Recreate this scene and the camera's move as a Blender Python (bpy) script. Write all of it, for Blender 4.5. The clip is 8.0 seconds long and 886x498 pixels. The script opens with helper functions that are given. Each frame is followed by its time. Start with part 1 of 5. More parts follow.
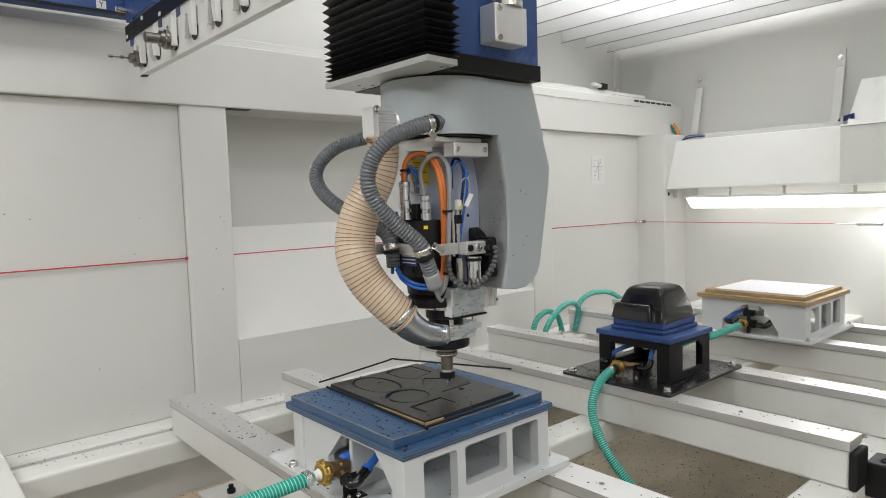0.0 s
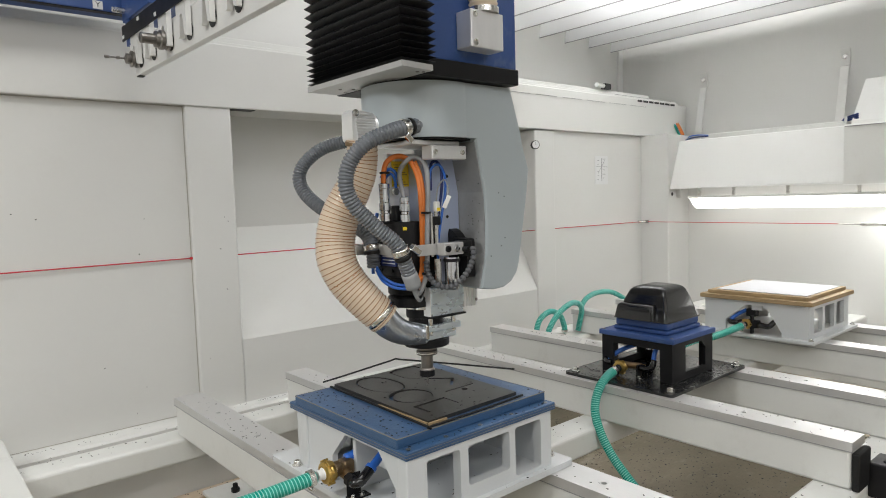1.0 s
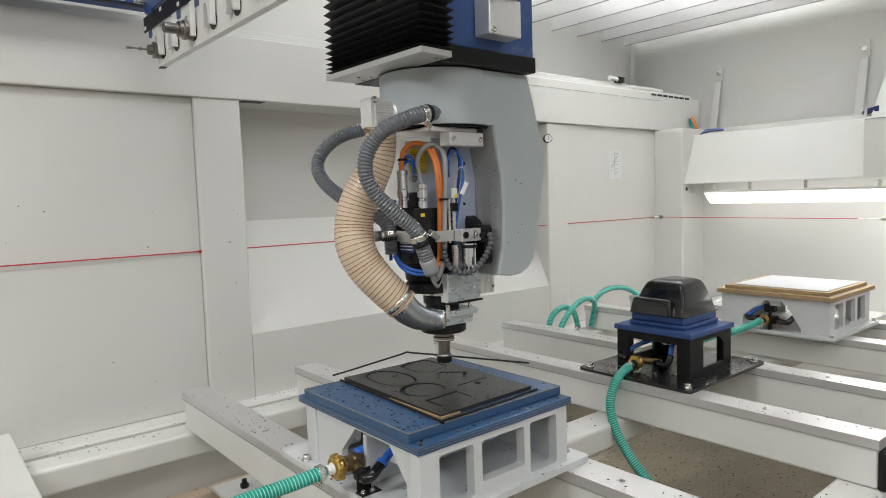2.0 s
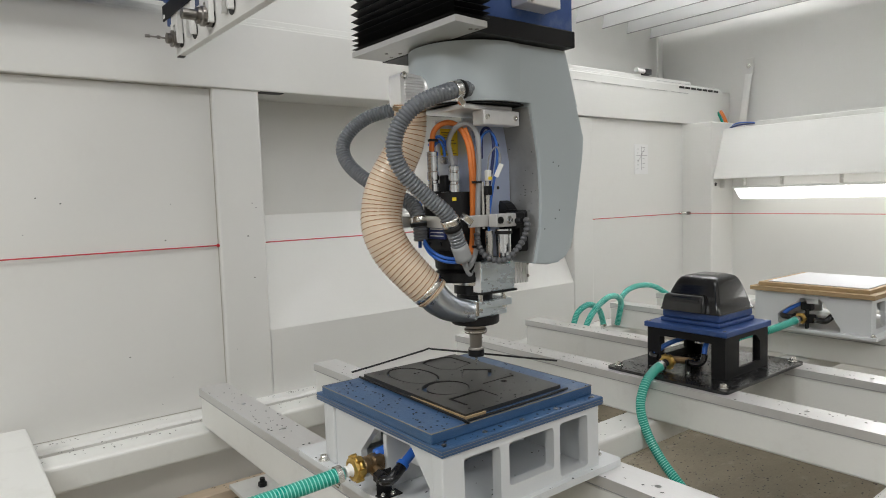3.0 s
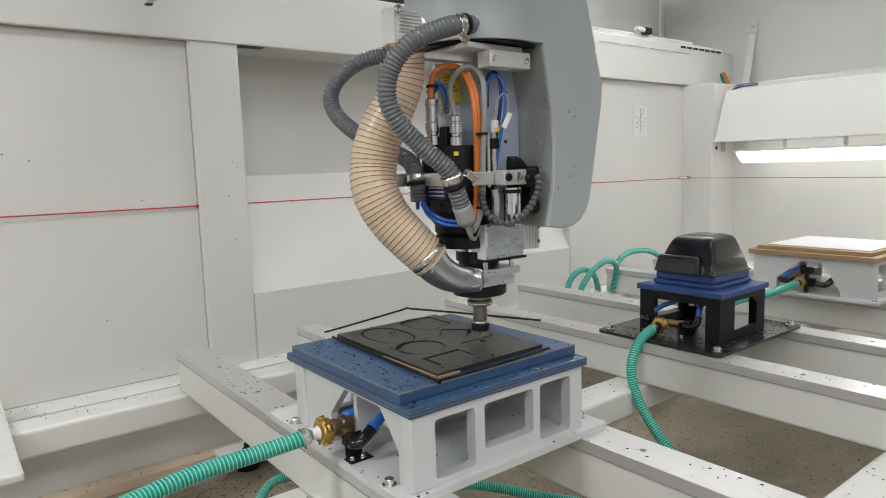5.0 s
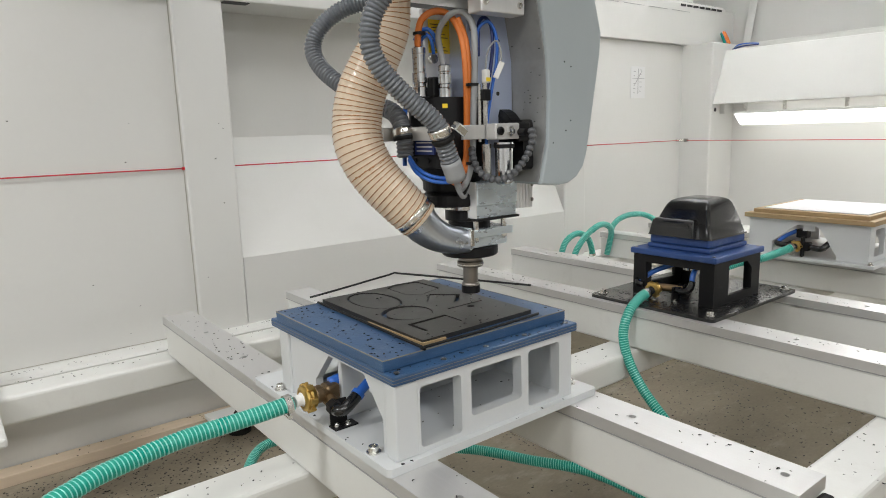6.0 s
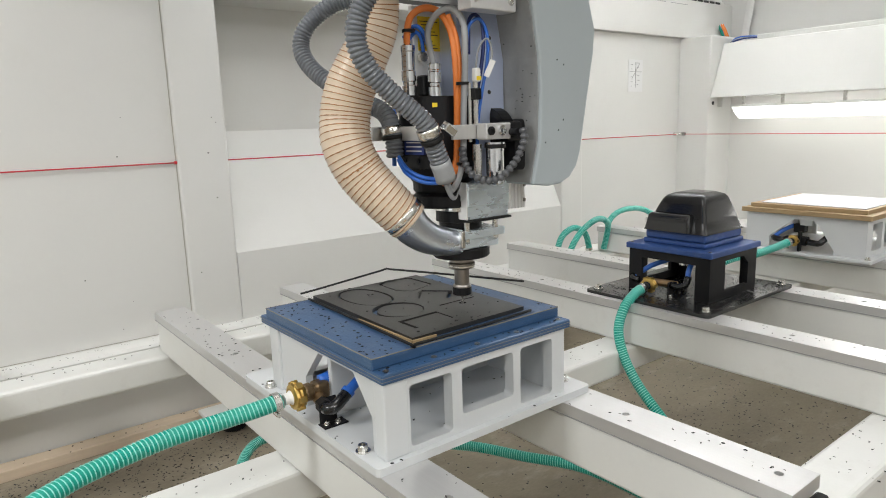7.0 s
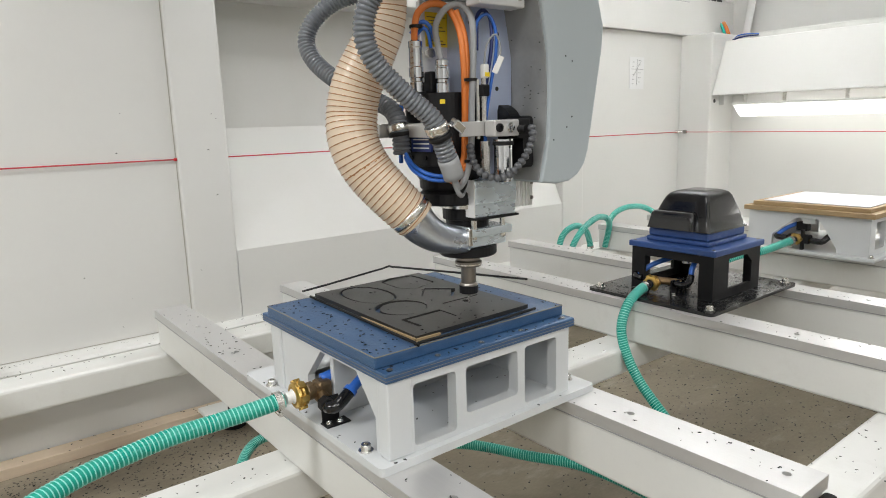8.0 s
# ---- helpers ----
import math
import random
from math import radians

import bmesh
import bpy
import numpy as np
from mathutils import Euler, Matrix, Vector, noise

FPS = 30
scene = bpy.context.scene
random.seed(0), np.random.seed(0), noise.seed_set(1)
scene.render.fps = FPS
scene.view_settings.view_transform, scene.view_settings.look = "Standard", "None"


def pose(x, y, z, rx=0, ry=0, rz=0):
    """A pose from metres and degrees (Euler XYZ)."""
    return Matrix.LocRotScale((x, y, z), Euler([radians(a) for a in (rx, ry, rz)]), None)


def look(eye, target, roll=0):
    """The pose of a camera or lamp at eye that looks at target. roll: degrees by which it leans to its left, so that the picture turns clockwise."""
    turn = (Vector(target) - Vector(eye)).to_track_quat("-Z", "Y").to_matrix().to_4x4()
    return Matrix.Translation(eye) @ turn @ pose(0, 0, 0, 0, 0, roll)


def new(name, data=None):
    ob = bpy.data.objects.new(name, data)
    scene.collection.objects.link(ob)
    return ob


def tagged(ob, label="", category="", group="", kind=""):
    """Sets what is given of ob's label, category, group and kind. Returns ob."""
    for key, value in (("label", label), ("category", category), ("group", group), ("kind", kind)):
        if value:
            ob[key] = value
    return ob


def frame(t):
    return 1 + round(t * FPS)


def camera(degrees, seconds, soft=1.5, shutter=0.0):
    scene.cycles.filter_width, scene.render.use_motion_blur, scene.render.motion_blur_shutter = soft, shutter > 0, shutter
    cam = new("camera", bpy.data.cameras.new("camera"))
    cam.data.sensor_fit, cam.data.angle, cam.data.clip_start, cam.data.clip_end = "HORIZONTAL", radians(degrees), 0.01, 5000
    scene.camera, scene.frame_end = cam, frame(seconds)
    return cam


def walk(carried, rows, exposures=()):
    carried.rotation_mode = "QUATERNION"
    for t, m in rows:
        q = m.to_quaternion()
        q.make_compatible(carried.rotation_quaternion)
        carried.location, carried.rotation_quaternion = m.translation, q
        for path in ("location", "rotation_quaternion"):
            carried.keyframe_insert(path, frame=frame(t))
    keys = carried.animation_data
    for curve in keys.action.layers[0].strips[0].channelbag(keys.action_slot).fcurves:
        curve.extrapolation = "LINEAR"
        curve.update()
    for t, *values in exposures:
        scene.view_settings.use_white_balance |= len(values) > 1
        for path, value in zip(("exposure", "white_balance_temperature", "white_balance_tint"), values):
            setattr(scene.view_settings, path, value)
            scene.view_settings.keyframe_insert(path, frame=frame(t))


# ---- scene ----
# ---------------------------------------------------------------- camera
cam = camera(68.1, 8.0, soft=1.0)
PATH = [
    (0, (-0.861, -1.193, 1.549), (0.442, 0.316, 1.395), -1.8),
    (0.5, (-0.865, -1.198, 1.553), (0.435, 0.314, 1.398), -1.8),
    (1, (-0.866, -1.2, 1.553), (0.429, 0.316, 1.398), -1.8),
    (1.5, (-0.856, -1.192, 1.545), (0.434, 0.327, 1.388), -1.8),
    (3, (-0.795, -1.083, 1.498), (0.429, 0.491, 1.338), -1.8),
    (3.5, (-0.755, -1.078, 1.499), (0.464, 0.5, 1.339), -1.8),
    (4, (-0.718, -1.075, 1.481), (0.501, 0.503, 1.324), -1.8),
    (4.5, (-0.714, -1.065, 1.464), (0.505, 0.513, 1.305), -1.8),
    (5, (-0.685, -1.045, 1.44), (0.527, 0.527, 1.194), -1.8),
    (6.5, (-0.623, -1.021, 1.432), (0.584, 0.531, 1.066), -1.8),
    (7, (-0.612, -1.018, 1.433), (0.594, 0.532, 1.059), -1.8),
    (7.5, (-0.612, -1.008, 1.431), (0.596, 0.541, 1.052), -1.7),
    (8, (-0.611, -1.0, 1.429), (0.597, 0.548, 1.049), -1.7),
]
EXPOSURES = [(0.0, -0.05), (1.5, -0.06), (3.0, -0.12), (4.5, -0.05), (5.0, -0.08), (6.5, 0.16), (8.0, 0.23)]
walk(cam, [(t, look(eye, target, roll)) for t, eye, target, roll in PATH], EXPOSURES)

# ---------------------------------------------------------------- light
world = bpy.data.worlds.new("hall")
world.use_nodes = True
world.node_tree.nodes["Background"].inputs["Color"].default_value = (0.95, 0.97, 1.0, 1)
world.node_tree.nodes["Background"].inputs["Strength"].default_value = 0.5
scene.world = world


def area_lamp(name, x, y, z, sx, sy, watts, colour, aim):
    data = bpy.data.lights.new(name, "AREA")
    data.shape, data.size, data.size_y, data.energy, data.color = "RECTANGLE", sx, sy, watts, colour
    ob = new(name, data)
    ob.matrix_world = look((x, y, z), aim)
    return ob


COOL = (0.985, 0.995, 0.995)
# Unseen fill lamps added to balance brightness; only the tube lamp is real.
FILL_LAMPS = [(-2.0, -2.0, 42), (1.2, -3.6, 48), (-3.8, -3.2, 46), (-4.0, 0.2, 140), (-1.2, -5.0, 105), (0.2, 0.2, 24), (3.2, -1.0, 22), (3.2, 1.2, 90)]
for lx, ly, watts in FILL_LAMPS:
    tagged(area_lamp("fill_light", lx, ly, 3.76, 1.6, 0.8, watts, COOL, (lx, ly + 0.001, 0)), "invented rectangular fill light, unseen, under the hall ceiling", "lamp", "hall lights")
area_lamp("tube_light", 4.165, 0.17, 1.398, 0.06, 2.7, 13, COOL, (4.10, 0.17, 0.4))


# ---------------------------------------------------------------- materials
def mat(name, col, rough=0.5, metal=0.0, vary=0.06, scale=6.0, fine=90.0, bump=0.05, spec=0.5, coat=0.0, island=0.0, dirt=None, dirt_amount=0.0, stretch=(1, 1, 1)):
    m = bpy.data.materials.new(name)
    m.use_nodes = True
    nt = m.node_tree
    b = nt.nodes["Principled BSDF"]
    b.inputs["Roughness"].default_value, b.inputs["Metallic"].default_value = rough, metal
    b.inputs["Specular IOR Level"].default_value, b.inputs["Coat Weight"].default_value = spec, coat
    tc = nt.nodes.new("ShaderNodeTexCoord")
    mp = nt.nodes.new("ShaderNodeMapping")
    mp.inputs["Scale"].default_value = stretch
    nt.links.new(tc.outputs["Object"], mp.inputs["Vector"])
    n1, n2 = nt.nodes.new("ShaderNodeTexNoise"), nt.nodes.new("ShaderNodeTexNoise")
    n1.inputs["Scale"].default_value, n1.inputs["Detail"].default_value = scale, 5
    n2.inputs["Scale"].default_value, n2.inputs["Detail"].default_value = fine, 4
    for n in (n1, n2):
        nt.links.new(mp.outputs["Vector"], n.inputs["Vector"])
    mix = nt.nodes.new("ShaderNodeMix")
    mix.data_type = "RGBA"
    lo = [max(0, c * (1 - vary * 2)) for c in col]
    hi = [min(1, c * (1 + vary * 1.4)) for c in col]
    mix.inputs[6].default_value, mix.inputs[7].default_value = (*lo, 1), (*hi, 1)
    add = nt.nodes.new("ShaderNodeMath")
    add.operation = "MULTIPLY_ADD"
    nt.links.new(n1.outputs["Fac"], add.inputs[0])
    add.inputs[1].default_value = 0.7
    half = nt.nodes.new("ShaderNodeMath")
    half.operation = "MULTIPLY"
    half.inputs[1].default_value = 0.3
    nt.links.new(n2.outputs["Fac"], half.inputs[0])
    nt.links.new(half.outputs[0], add.inputs[2])
    nt.links.new(add.outputs[0], mix.inputs[0])
    out = mix.outputs[2]
    if dirt:
        n3 = nt.nodes.new("ShaderNodeTexNoise")
        n3.inputs["Scale"].default_value, n3.inputs["Detail"].default_value, n3.inputs["Roughness"].default_value = scale * 2.3, 8, 0.7
        nt.links.new(mp.outputs["Vector"], n3.inputs["Vector"])
        ramp = nt.nodes.new("ShaderNodeValToRGB")
        ramp.color_ramp.elements[0].position, ramp.color_ramp.elements[1].position = 0.55, 0.75
        ramp.color_ramp.elements[1].color = (dirt_amount, dirt_amount, dirt_amount, 1)
        nt.links.new(n3.outputs["Fac"], ramp.inputs[0])
        m2 = nt.nodes.new("ShaderNodeMix")
        m2.data_type = "RGBA"
        m2.inputs[7].default_value = (*dirt, 1)
        nt.links.new(ramp.outputs[0], m2.inputs[0])
        nt.links.new(out, m2.inputs[6])
        out = m2.outputs[2]
    nt.links.new(out, b.inputs["Base Color"])
    rr = nt.nodes.new("ShaderNodeMapRange")
    rr.inputs["To Min"].default_value, rr.inputs["To Max"].default_value = max(0.02, rough - 0.08), min(1, rough + 0.1)
    nt.links.new(n1.outputs["Fac"], rr.inputs["Value"])
    nt.links.new(rr.outputs[0], b.inputs["Roughness"])
    if bump:
        bp = nt.nodes.new("ShaderNodeBump")
        bp.inputs["Strength"].default_value, bp.inputs["Distance"].default_value = bump, 0.002
        nt.links.new(n2.outputs["Fac"], bp.inputs["Height"])
        nt.links.new(bp.outputs[0], b.inputs["Normal"])
    return m


def see_through(m, amount):
    """Lets part of the light through a thin fabric."""
    nt = m.node_tree
    b, out = nt.nodes["Principled BSDF"], nt.nodes["Material Output"]
    tr = nt.nodes.new("ShaderNodeBsdfTranslucent")
    tr.inputs["Color"].default_value = (0.95, 0.95, 0.95, 1)
    mx = nt.nodes.new("ShaderNodeMixShader")
    mx.inputs[0].default_value = amount
    nt.links.new(b.outputs[0], mx.inputs[1])
    nt.links.new(tr.outputs[0], mx.inputs[2])
    nt.links.new(mx.outputs[0], out.inputs["Surface"])


def glow(name, col, strength):
    m = bpy.data.materials.new(name)
    m.use_nodes = True
    b = m.node_tree.nodes["Principled BSDF"]
    b.inputs["Base Color"].default_value = (*col, 1)
    b.inputs["Emission Color"].default_value = (*col, 1)
    b.inputs["Emission Strength"].default_value = strength
    return m


M = {
    "wall": mat("wall_paint", (0.68, 0.677, 0.65), 0.42, vary=0.02, scale=1.6, fine=60, bump=0.02, dirt=(0.55, 0.53, 0.48), dirt_amount=0.12),
    "frame": mat("frame_paint", (0.70, 0.70, 0.67), 0.38, vary=0.03, scale=3, fine=120, bump=0.05, dirt=(0.42, 0.40, 0.35), dirt_amount=0.22),
    "fixture": mat("fixture_paint", (0.62, 0.635, 0.64), 0.35, vary=0.02, scale=5, fine=160, bump=0.06, dirt=(0.5, 0.5, 0.48), dirt_amount=0.12),
    "alu": mat("milled_aluminium", (0.62, 0.615, 0.605), 0.36, 0.55, vary=0.05, scale=5, fine=60, bump=0.05, stretch=(30, 1, 1)),
    # Paler copy of alu; brighter reflections are put into its base colour.
    "alu_lit": mat("lit_milled_aluminium", (0.84, 0.84, 0.84), 0.34, 0.55, vary=0.05, scale=9, fine=80, bump=0.04, stretch=(6, 1, 1)),
    "plate_black": mat("glossy_black_plate", (0.014, 0.014, 0.015), 0.24, vary=0.25, scale=9, fine=160, bump=0.08, spec=0.6),
    # Bluish tint and mottling paint reflected daylight into the aluminium's colour.
    "alu_b": mat("blue_lit_aluminium_block", (0.76, 0.86, 1.0), 0.27, 0.65, vary=0.14, scale=16, fine=80, bump=0.05, stretch=(1, 1, 2.5)),
    "steel": mat("zinc_plated_steel", (0.76, 0.75, 0.72), 0.24, 1.0, vary=0.1, scale=40, fine=200, bump=0.03),
    "elbow": mat("satin_steel_elbow", (0.56, 0.60, 0.66), 0.27, 0.9, vary=0.14, scale=14, fine=110, bump=0.04),
    "chrome": mat("polished_steel", (0.80, 0.82, 0.84), 0.10, 1.0, vary=0.06, scale=10, fine=120, bump=0.02),
    "tool": mat("dark_tool_steel", (0.28, 0.26, 0.24), 0.3, 1.0, vary=0.12, scale=30, fine=200, bump=0.04),
    "concrete": mat("concrete_floor", (0.275, 0.235, 0.172), 0.8, vary=0.28, scale=2.2, fine=55, bump=0.4, dirt=(0.44, 0.40, 0.33), dirt_amount=0.55, stretch=(1, 2.2, 1)),
    "blue": mat("blue_paint", (0.03, 0.075, 0.24), 0.42, vary=0.12, scale=8, fine=150, bump=0.1, dirt=(0.16, 0.21, 0.32), dirt_amount=0.45),
    "blue_ply": mat("blue_stained_board", (0.038, 0.096, 0.205), 0.36, vary=0.22, scale=9, fine=130, bump=0.25, dirt=(0.15, 0.19, 0.26), dirt_amount=0.6, stretch=(1, 1, 9)),
    "ply_edge": mat("worn_board_edge", (0.24, 0.22, 0.18), 0.7, vary=0.3, scale=20, fine=150, bump=0.2),
    "black": mat("black_anodised", (0.010, 0.010, 0.011), 0.42, vary=0.2, scale=14, fine=200, bump=0.05, spec=0.25),
    "black_abs": mat("glossy_black_plastic", (0.009, 0.009, 0.010), 0.16, vary=0.2, scale=5, fine=300, bump=0.03, coat=0.3),
    "sheet": mat("dark_plastic_sheet", (0.030, 0.029, 0.028), 0.34, vary=0.2, scale=9, fine=260, bump=0.08),
    "rubber": mat("black_rubber", (0.014, 0.014, 0.014), 0.6, vary=0.2, scale=10, fine=120, bump=0.15, spec=0.25),
    "bellows": mat("bellows_fabric", (0.007, 0.007, 0.008), 0.38, vary=0.2, scale=8, fine=220, bump=0.15, spec=0.4),
    # The bluish reflection on the milled mounting plate is painted as base colour.
    "plate_blue_lit": mat("blue_lit_milled_plate", (0.55, 0.62, 0.80), 0.34, 0.45, vary=0.06, scale=5, fine=60, bump=0.05, stretch=(1, 1, 8)),
    "grey_cover": mat("grey_cover_paint", (0.405, 0.452, 0.472), 0.36, vary=0.03, scale=3, fine=260, bump=0.06),
    "arm_inner": mat("bare_grey_casting", (0.30, 0.305, 0.30), 0.45, vary=0.15, scale=9, fine=80, bump=0.15, dirt=(0.16, 0.16, 0.155), dirt_amount=0.4),
    "grey_hose": mat("grey_corrugated_plastic", (0.138, 0.150, 0.168), 0.16, vary=0.14, scale=12, fine=160, bump=0.04, coat=0.6),
    "segment": mat("dark_grey_segments", (0.10, 0.104, 0.112), 0.30, vary=0.15, scale=30),
    "grey_cable": mat("grey_cable_sheath", (0.32, 0.33, 0.34), 0.45, vary=0.06),
    "orange": mat("orange_cable_sheath", (0.72, 0.20, 0.035), 0.42, vary=0.06),
    "bluetube": mat("blue_pneumatic_tube", (0.03, 0.14, 0.55), 0.3, vary=0.08),
    "navy": mat("dark_blue_cable", (0.01, 0.025, 0.14), 0.4, vary=0.08),
    "duct": mat("beige_suction_duct", (0.80, 0.655, 0.495), 0.28, vary=0.08, scale=10, fine=70, bump=0.08, coat=0.3),
    "coil": mat("copper_coil", (0.40, 0.19, 0.07), 0.32, 0.3, vary=0.2, scale=30),
    "teal": mat("teal_spiral_hose", (0.0, 0.30, 0.225), 0.28, vary=0.10, scale=14, coat=0.2),
    "teal_rib": mat("pale_teal_rib", (0.25, 0.68, 0.59), 0.25, vary=0.06, coat=0.3),
    "brass": mat("brass", (0.62, 0.42, 0.13), 0.3, 1.0, vary=0.15, scale=30, fine=200, bump=0.08),
    "bronze": mat("bronze", (0.30, 0.21, 0.12), 0.42, 1.0, vary=0.15, scale=30, fine=200, bump=0.08),
    "wood": mat("plywood", (0.38, 0.265, 0.14), 0.6, vary=0.16, scale=8, fine=60, bump=0.2, stretch=(1, 1, 9)),
    "plank": mat("pale_plank", (0.62, 0.50, 0.37), 0.6, vary=0.1, scale=5, fine=40, bump=0.2, stretch=(0.3, 6, 6)),
    "white": mat("white_sheet", (0.53, 0.53, 0.55), 0.4, vary=0.02),
    "white_pl": mat("white_plastic", (0.78, 0.78, 0.76), 0.35, vary=0.03, scale=10),
    "slat": mat("white_roof_fabric", (0.86, 0.86, 0.86), 0.6, vary=0.02, scale=3),
    "yellow": mat("yellow_label", (0.85, 0.62, 0.03), 0.4, vary=0.03),
    "red": mat("red_cord", (0.55, 0.03, 0.04), 0.5, vary=0.1),
    "chip": mat("black_chips", (0.012, 0.012, 0.012), 0.45, vary=0.3, scale=60),
    "ink": mat("black_print", (0.02, 0.02, 0.02), 0.5, vary=0.1),
    "grey_print": mat("grey_print", (0.35, 0.35, 0.35), 0.5, vary=0.1),
    "seam": mat("pale_brown_sealant", (0.46, 0.43, 0.37), 0.6, vary=0.2, scale=12),
    "paper": mat("white_paper", (0.72, 0.72, 0.715), 0.6, vary=0.01),
    "tube": glow("lamp_tube", (1.0, 0.99, 0.96), 4.0),
    "bounce_wall": mat("bounce_wall", (0.80, 0.80, 0.80), 0.7, vary=0.04),
}
see_through(M["slat"], 0.7)
see_through(M["duct"], 0.22)


# ---------------------------------------------------------------- builders
def mesh_of(name, bm, material):
    me = bpy.data.meshes.new(name)
    bm.normal_update()
    bm.to_mesh(me)
    bm.free()
    me.materials.append(material)
    return me


def part(name, bm, material, parent, label="", smooth=False):
    me = mesh_of(name, bm, material)
    if smooth:
        me.shade_smooth()
    ob = new(name, me)
    ob.parent = parent
    return tagged(ob, label)


def thing(name, label, category, group="", m=None):
    ob = new(name)
    ob.empty_display_size = 0.05
    if m is not None:
        ob.matrix_basis = m
    return tagged(ob, label, category, group)


def struct(name, bm, material, label, category):
    return tagged(new(name, mesh_of(name, bm, material)), label, category, kind="structure")


def box(x0, x1, y0, y1, z0, z1, bevel=0.0, bm=None, m=None, seg=2):
    b = bmesh.new()
    bmesh.ops.create_cube(b, size=1)
    for v in b.verts:
        v.co = (x0 + (v.co.x + 0.5) * (x1 - x0), y0 + (v.co.y + 0.5) * (y1 - y0), z0 + (v.co.z + 0.5) * (z1 - z0))
    if bevel:
        bmesh.ops.bevel(b, geom=b.edges[:], offset=bevel, segments=seg, affect="EDGES", profile=0.5)
    if m is not None:
        bmesh.ops.transform(b, matrix=m, verts=b.verts)
    return join(bm, b)


def join(bm, b):
    if bm is None:
        return b
    me = bpy.data.meshes.new("tmp")
    b.to_mesh(me)
    b.free()
    bm.from_mesh(me)
    bpy.data.meshes.remove(me)
    return bm


def cyl(p, q, r, r2=None, sides=20, bevel=0.0, bm=None):
    p, q = Vector(p), Vector(q)
    b = bmesh.new()
    bmesh.ops.create_cone(b, cap_ends=True, segments=sides, radius1=r, radius2=r if r2 is None else r2, depth=(q - p).length)
    if bevel:
        rim = [e for e in b.edges if all(len(f.verts) > 4 for f in e.link_faces[:1]) or any(len(f.verts) > 4 for f in e.link_faces)]
        bmesh.ops.bevel(b, geom=rim, offset=bevel, segments=2, affect="EDGES", profile=0.5)
    turn = (q - p).to_track_quat("Z", "Y").to_matrix().to_4x4()
    bmesh.ops.transform(b, matrix=Matrix.Translation((p + q) / 2) @ turn, verts=b.verts)
    return join(bm, b)


def lathe(profile, sides=28, m=None, bm=None):
    """Rows of (radius, height) turned round z."""
    b = bmesh.new()
    rings = []
    for r, z in profile:
        rings.append([b.verts.new((r * math.cos(2 * math.pi * k / sides), r * math.sin(2 * math.pi * k / sides), z)) for k in range(sides)])
    for a, c in zip(rings, rings[1:]):
        for k in range(sides):
            b.faces.new((a[k], a[(k + 1) % sides], c[(k + 1) % sides], c[k]))
    b.faces.new(rings[0][::-1])
    b.faces.new(rings[-1])
    if m is not None:
        bmesh.ops.transform(b, matrix=m, verts=b.verts)
    return join(bm, b)


def along(points, step):
    """Points spaced evenly along a smooth curve through the given ones."""
    pts = [Vector(p) for p in points]
    pts = [pts[0] * 2 - pts[1], *pts, pts[-1] * 2 - pts[-2]]
    fine = []
    for k in range(1, len(pts) - 2):
        a, b, c, d = pts[k - 1:k + 3]
        for n in range(24):
            u = n / 24
            fine.append(0.5 * ((2 * b) + (c - a) * u + (2 * a - 5 * b + 4 * c - d) * u * u + (3 * b - a - 3 * c + d) * u ** 3))
    fine.append(pts[-2])
    total = [0.0]
    for a, b in zip(fine, fine[1:]):
        total.append(total[-1] + (b - a).length)
    count = max(2, int(total[-1] / step))
    out, k = [], 0
    for n in range(count + 1):
        want = total[-1] * n / count
        while k < len(total) - 2 and total[k + 1] < want:
            k += 1
        span = total[k + 1] - total[k] or 1e-9
        out.append(fine[k].lerp(fine[k + 1], (want - total[k]) / span))
    return out, total[-1]


def frames_of(pts):
    side, out = None, []
    for k, p in enumerate(pts):
        t = (pts[min(k + 1, len(pts) - 1)] - pts[max(k - 1, 0)]).normalized()
        if side is None:
            side = t.orthogonal().normalized()
        side = (side - t * side.dot(t)).normalized()
        out.append((p, side, t.cross(side)))
    return out


def sweep(points, radius, step=0.004, sides=14, bm=None, pitch=0.0, depth=0.0, sharp=False):
    """A round hose along a curve; pitch and depth give it corrugations."""
    if pitch:
        step = pitch / (8 if sharp else 4)
    pts, length = along(points, step)
    b = bmesh.new()
    rings = []
    for k, (p, s, u) in enumerate(frames_of(pts)):
        d = length * k / (len(pts) - 1)
        r = radius(d / length) if callable(radius) else radius
        if pitch:
            r += depth * (2 * abs(math.sin(math.pi * d / pitch)) ** 0.8 - 1 if sharp else math.cos(2 * math.pi * d / pitch))
        rings.append([b.verts.new(p + (s * math.cos(2 * math.pi * j / sides) + u * math.sin(2 * math.pi * j / sides)) * r) for j in range(sides)])
    for a, c in zip(rings, rings[1:]):
        for j in range(sides):
            f = b.faces.new((a[j], a[(j + 1) % sides], c[(j + 1) % sides], c[j]))
            f.smooth = True
    b.faces.new(rings[0][::-1])
    b.faces.new(rings[-1])
    return join(bm, b)


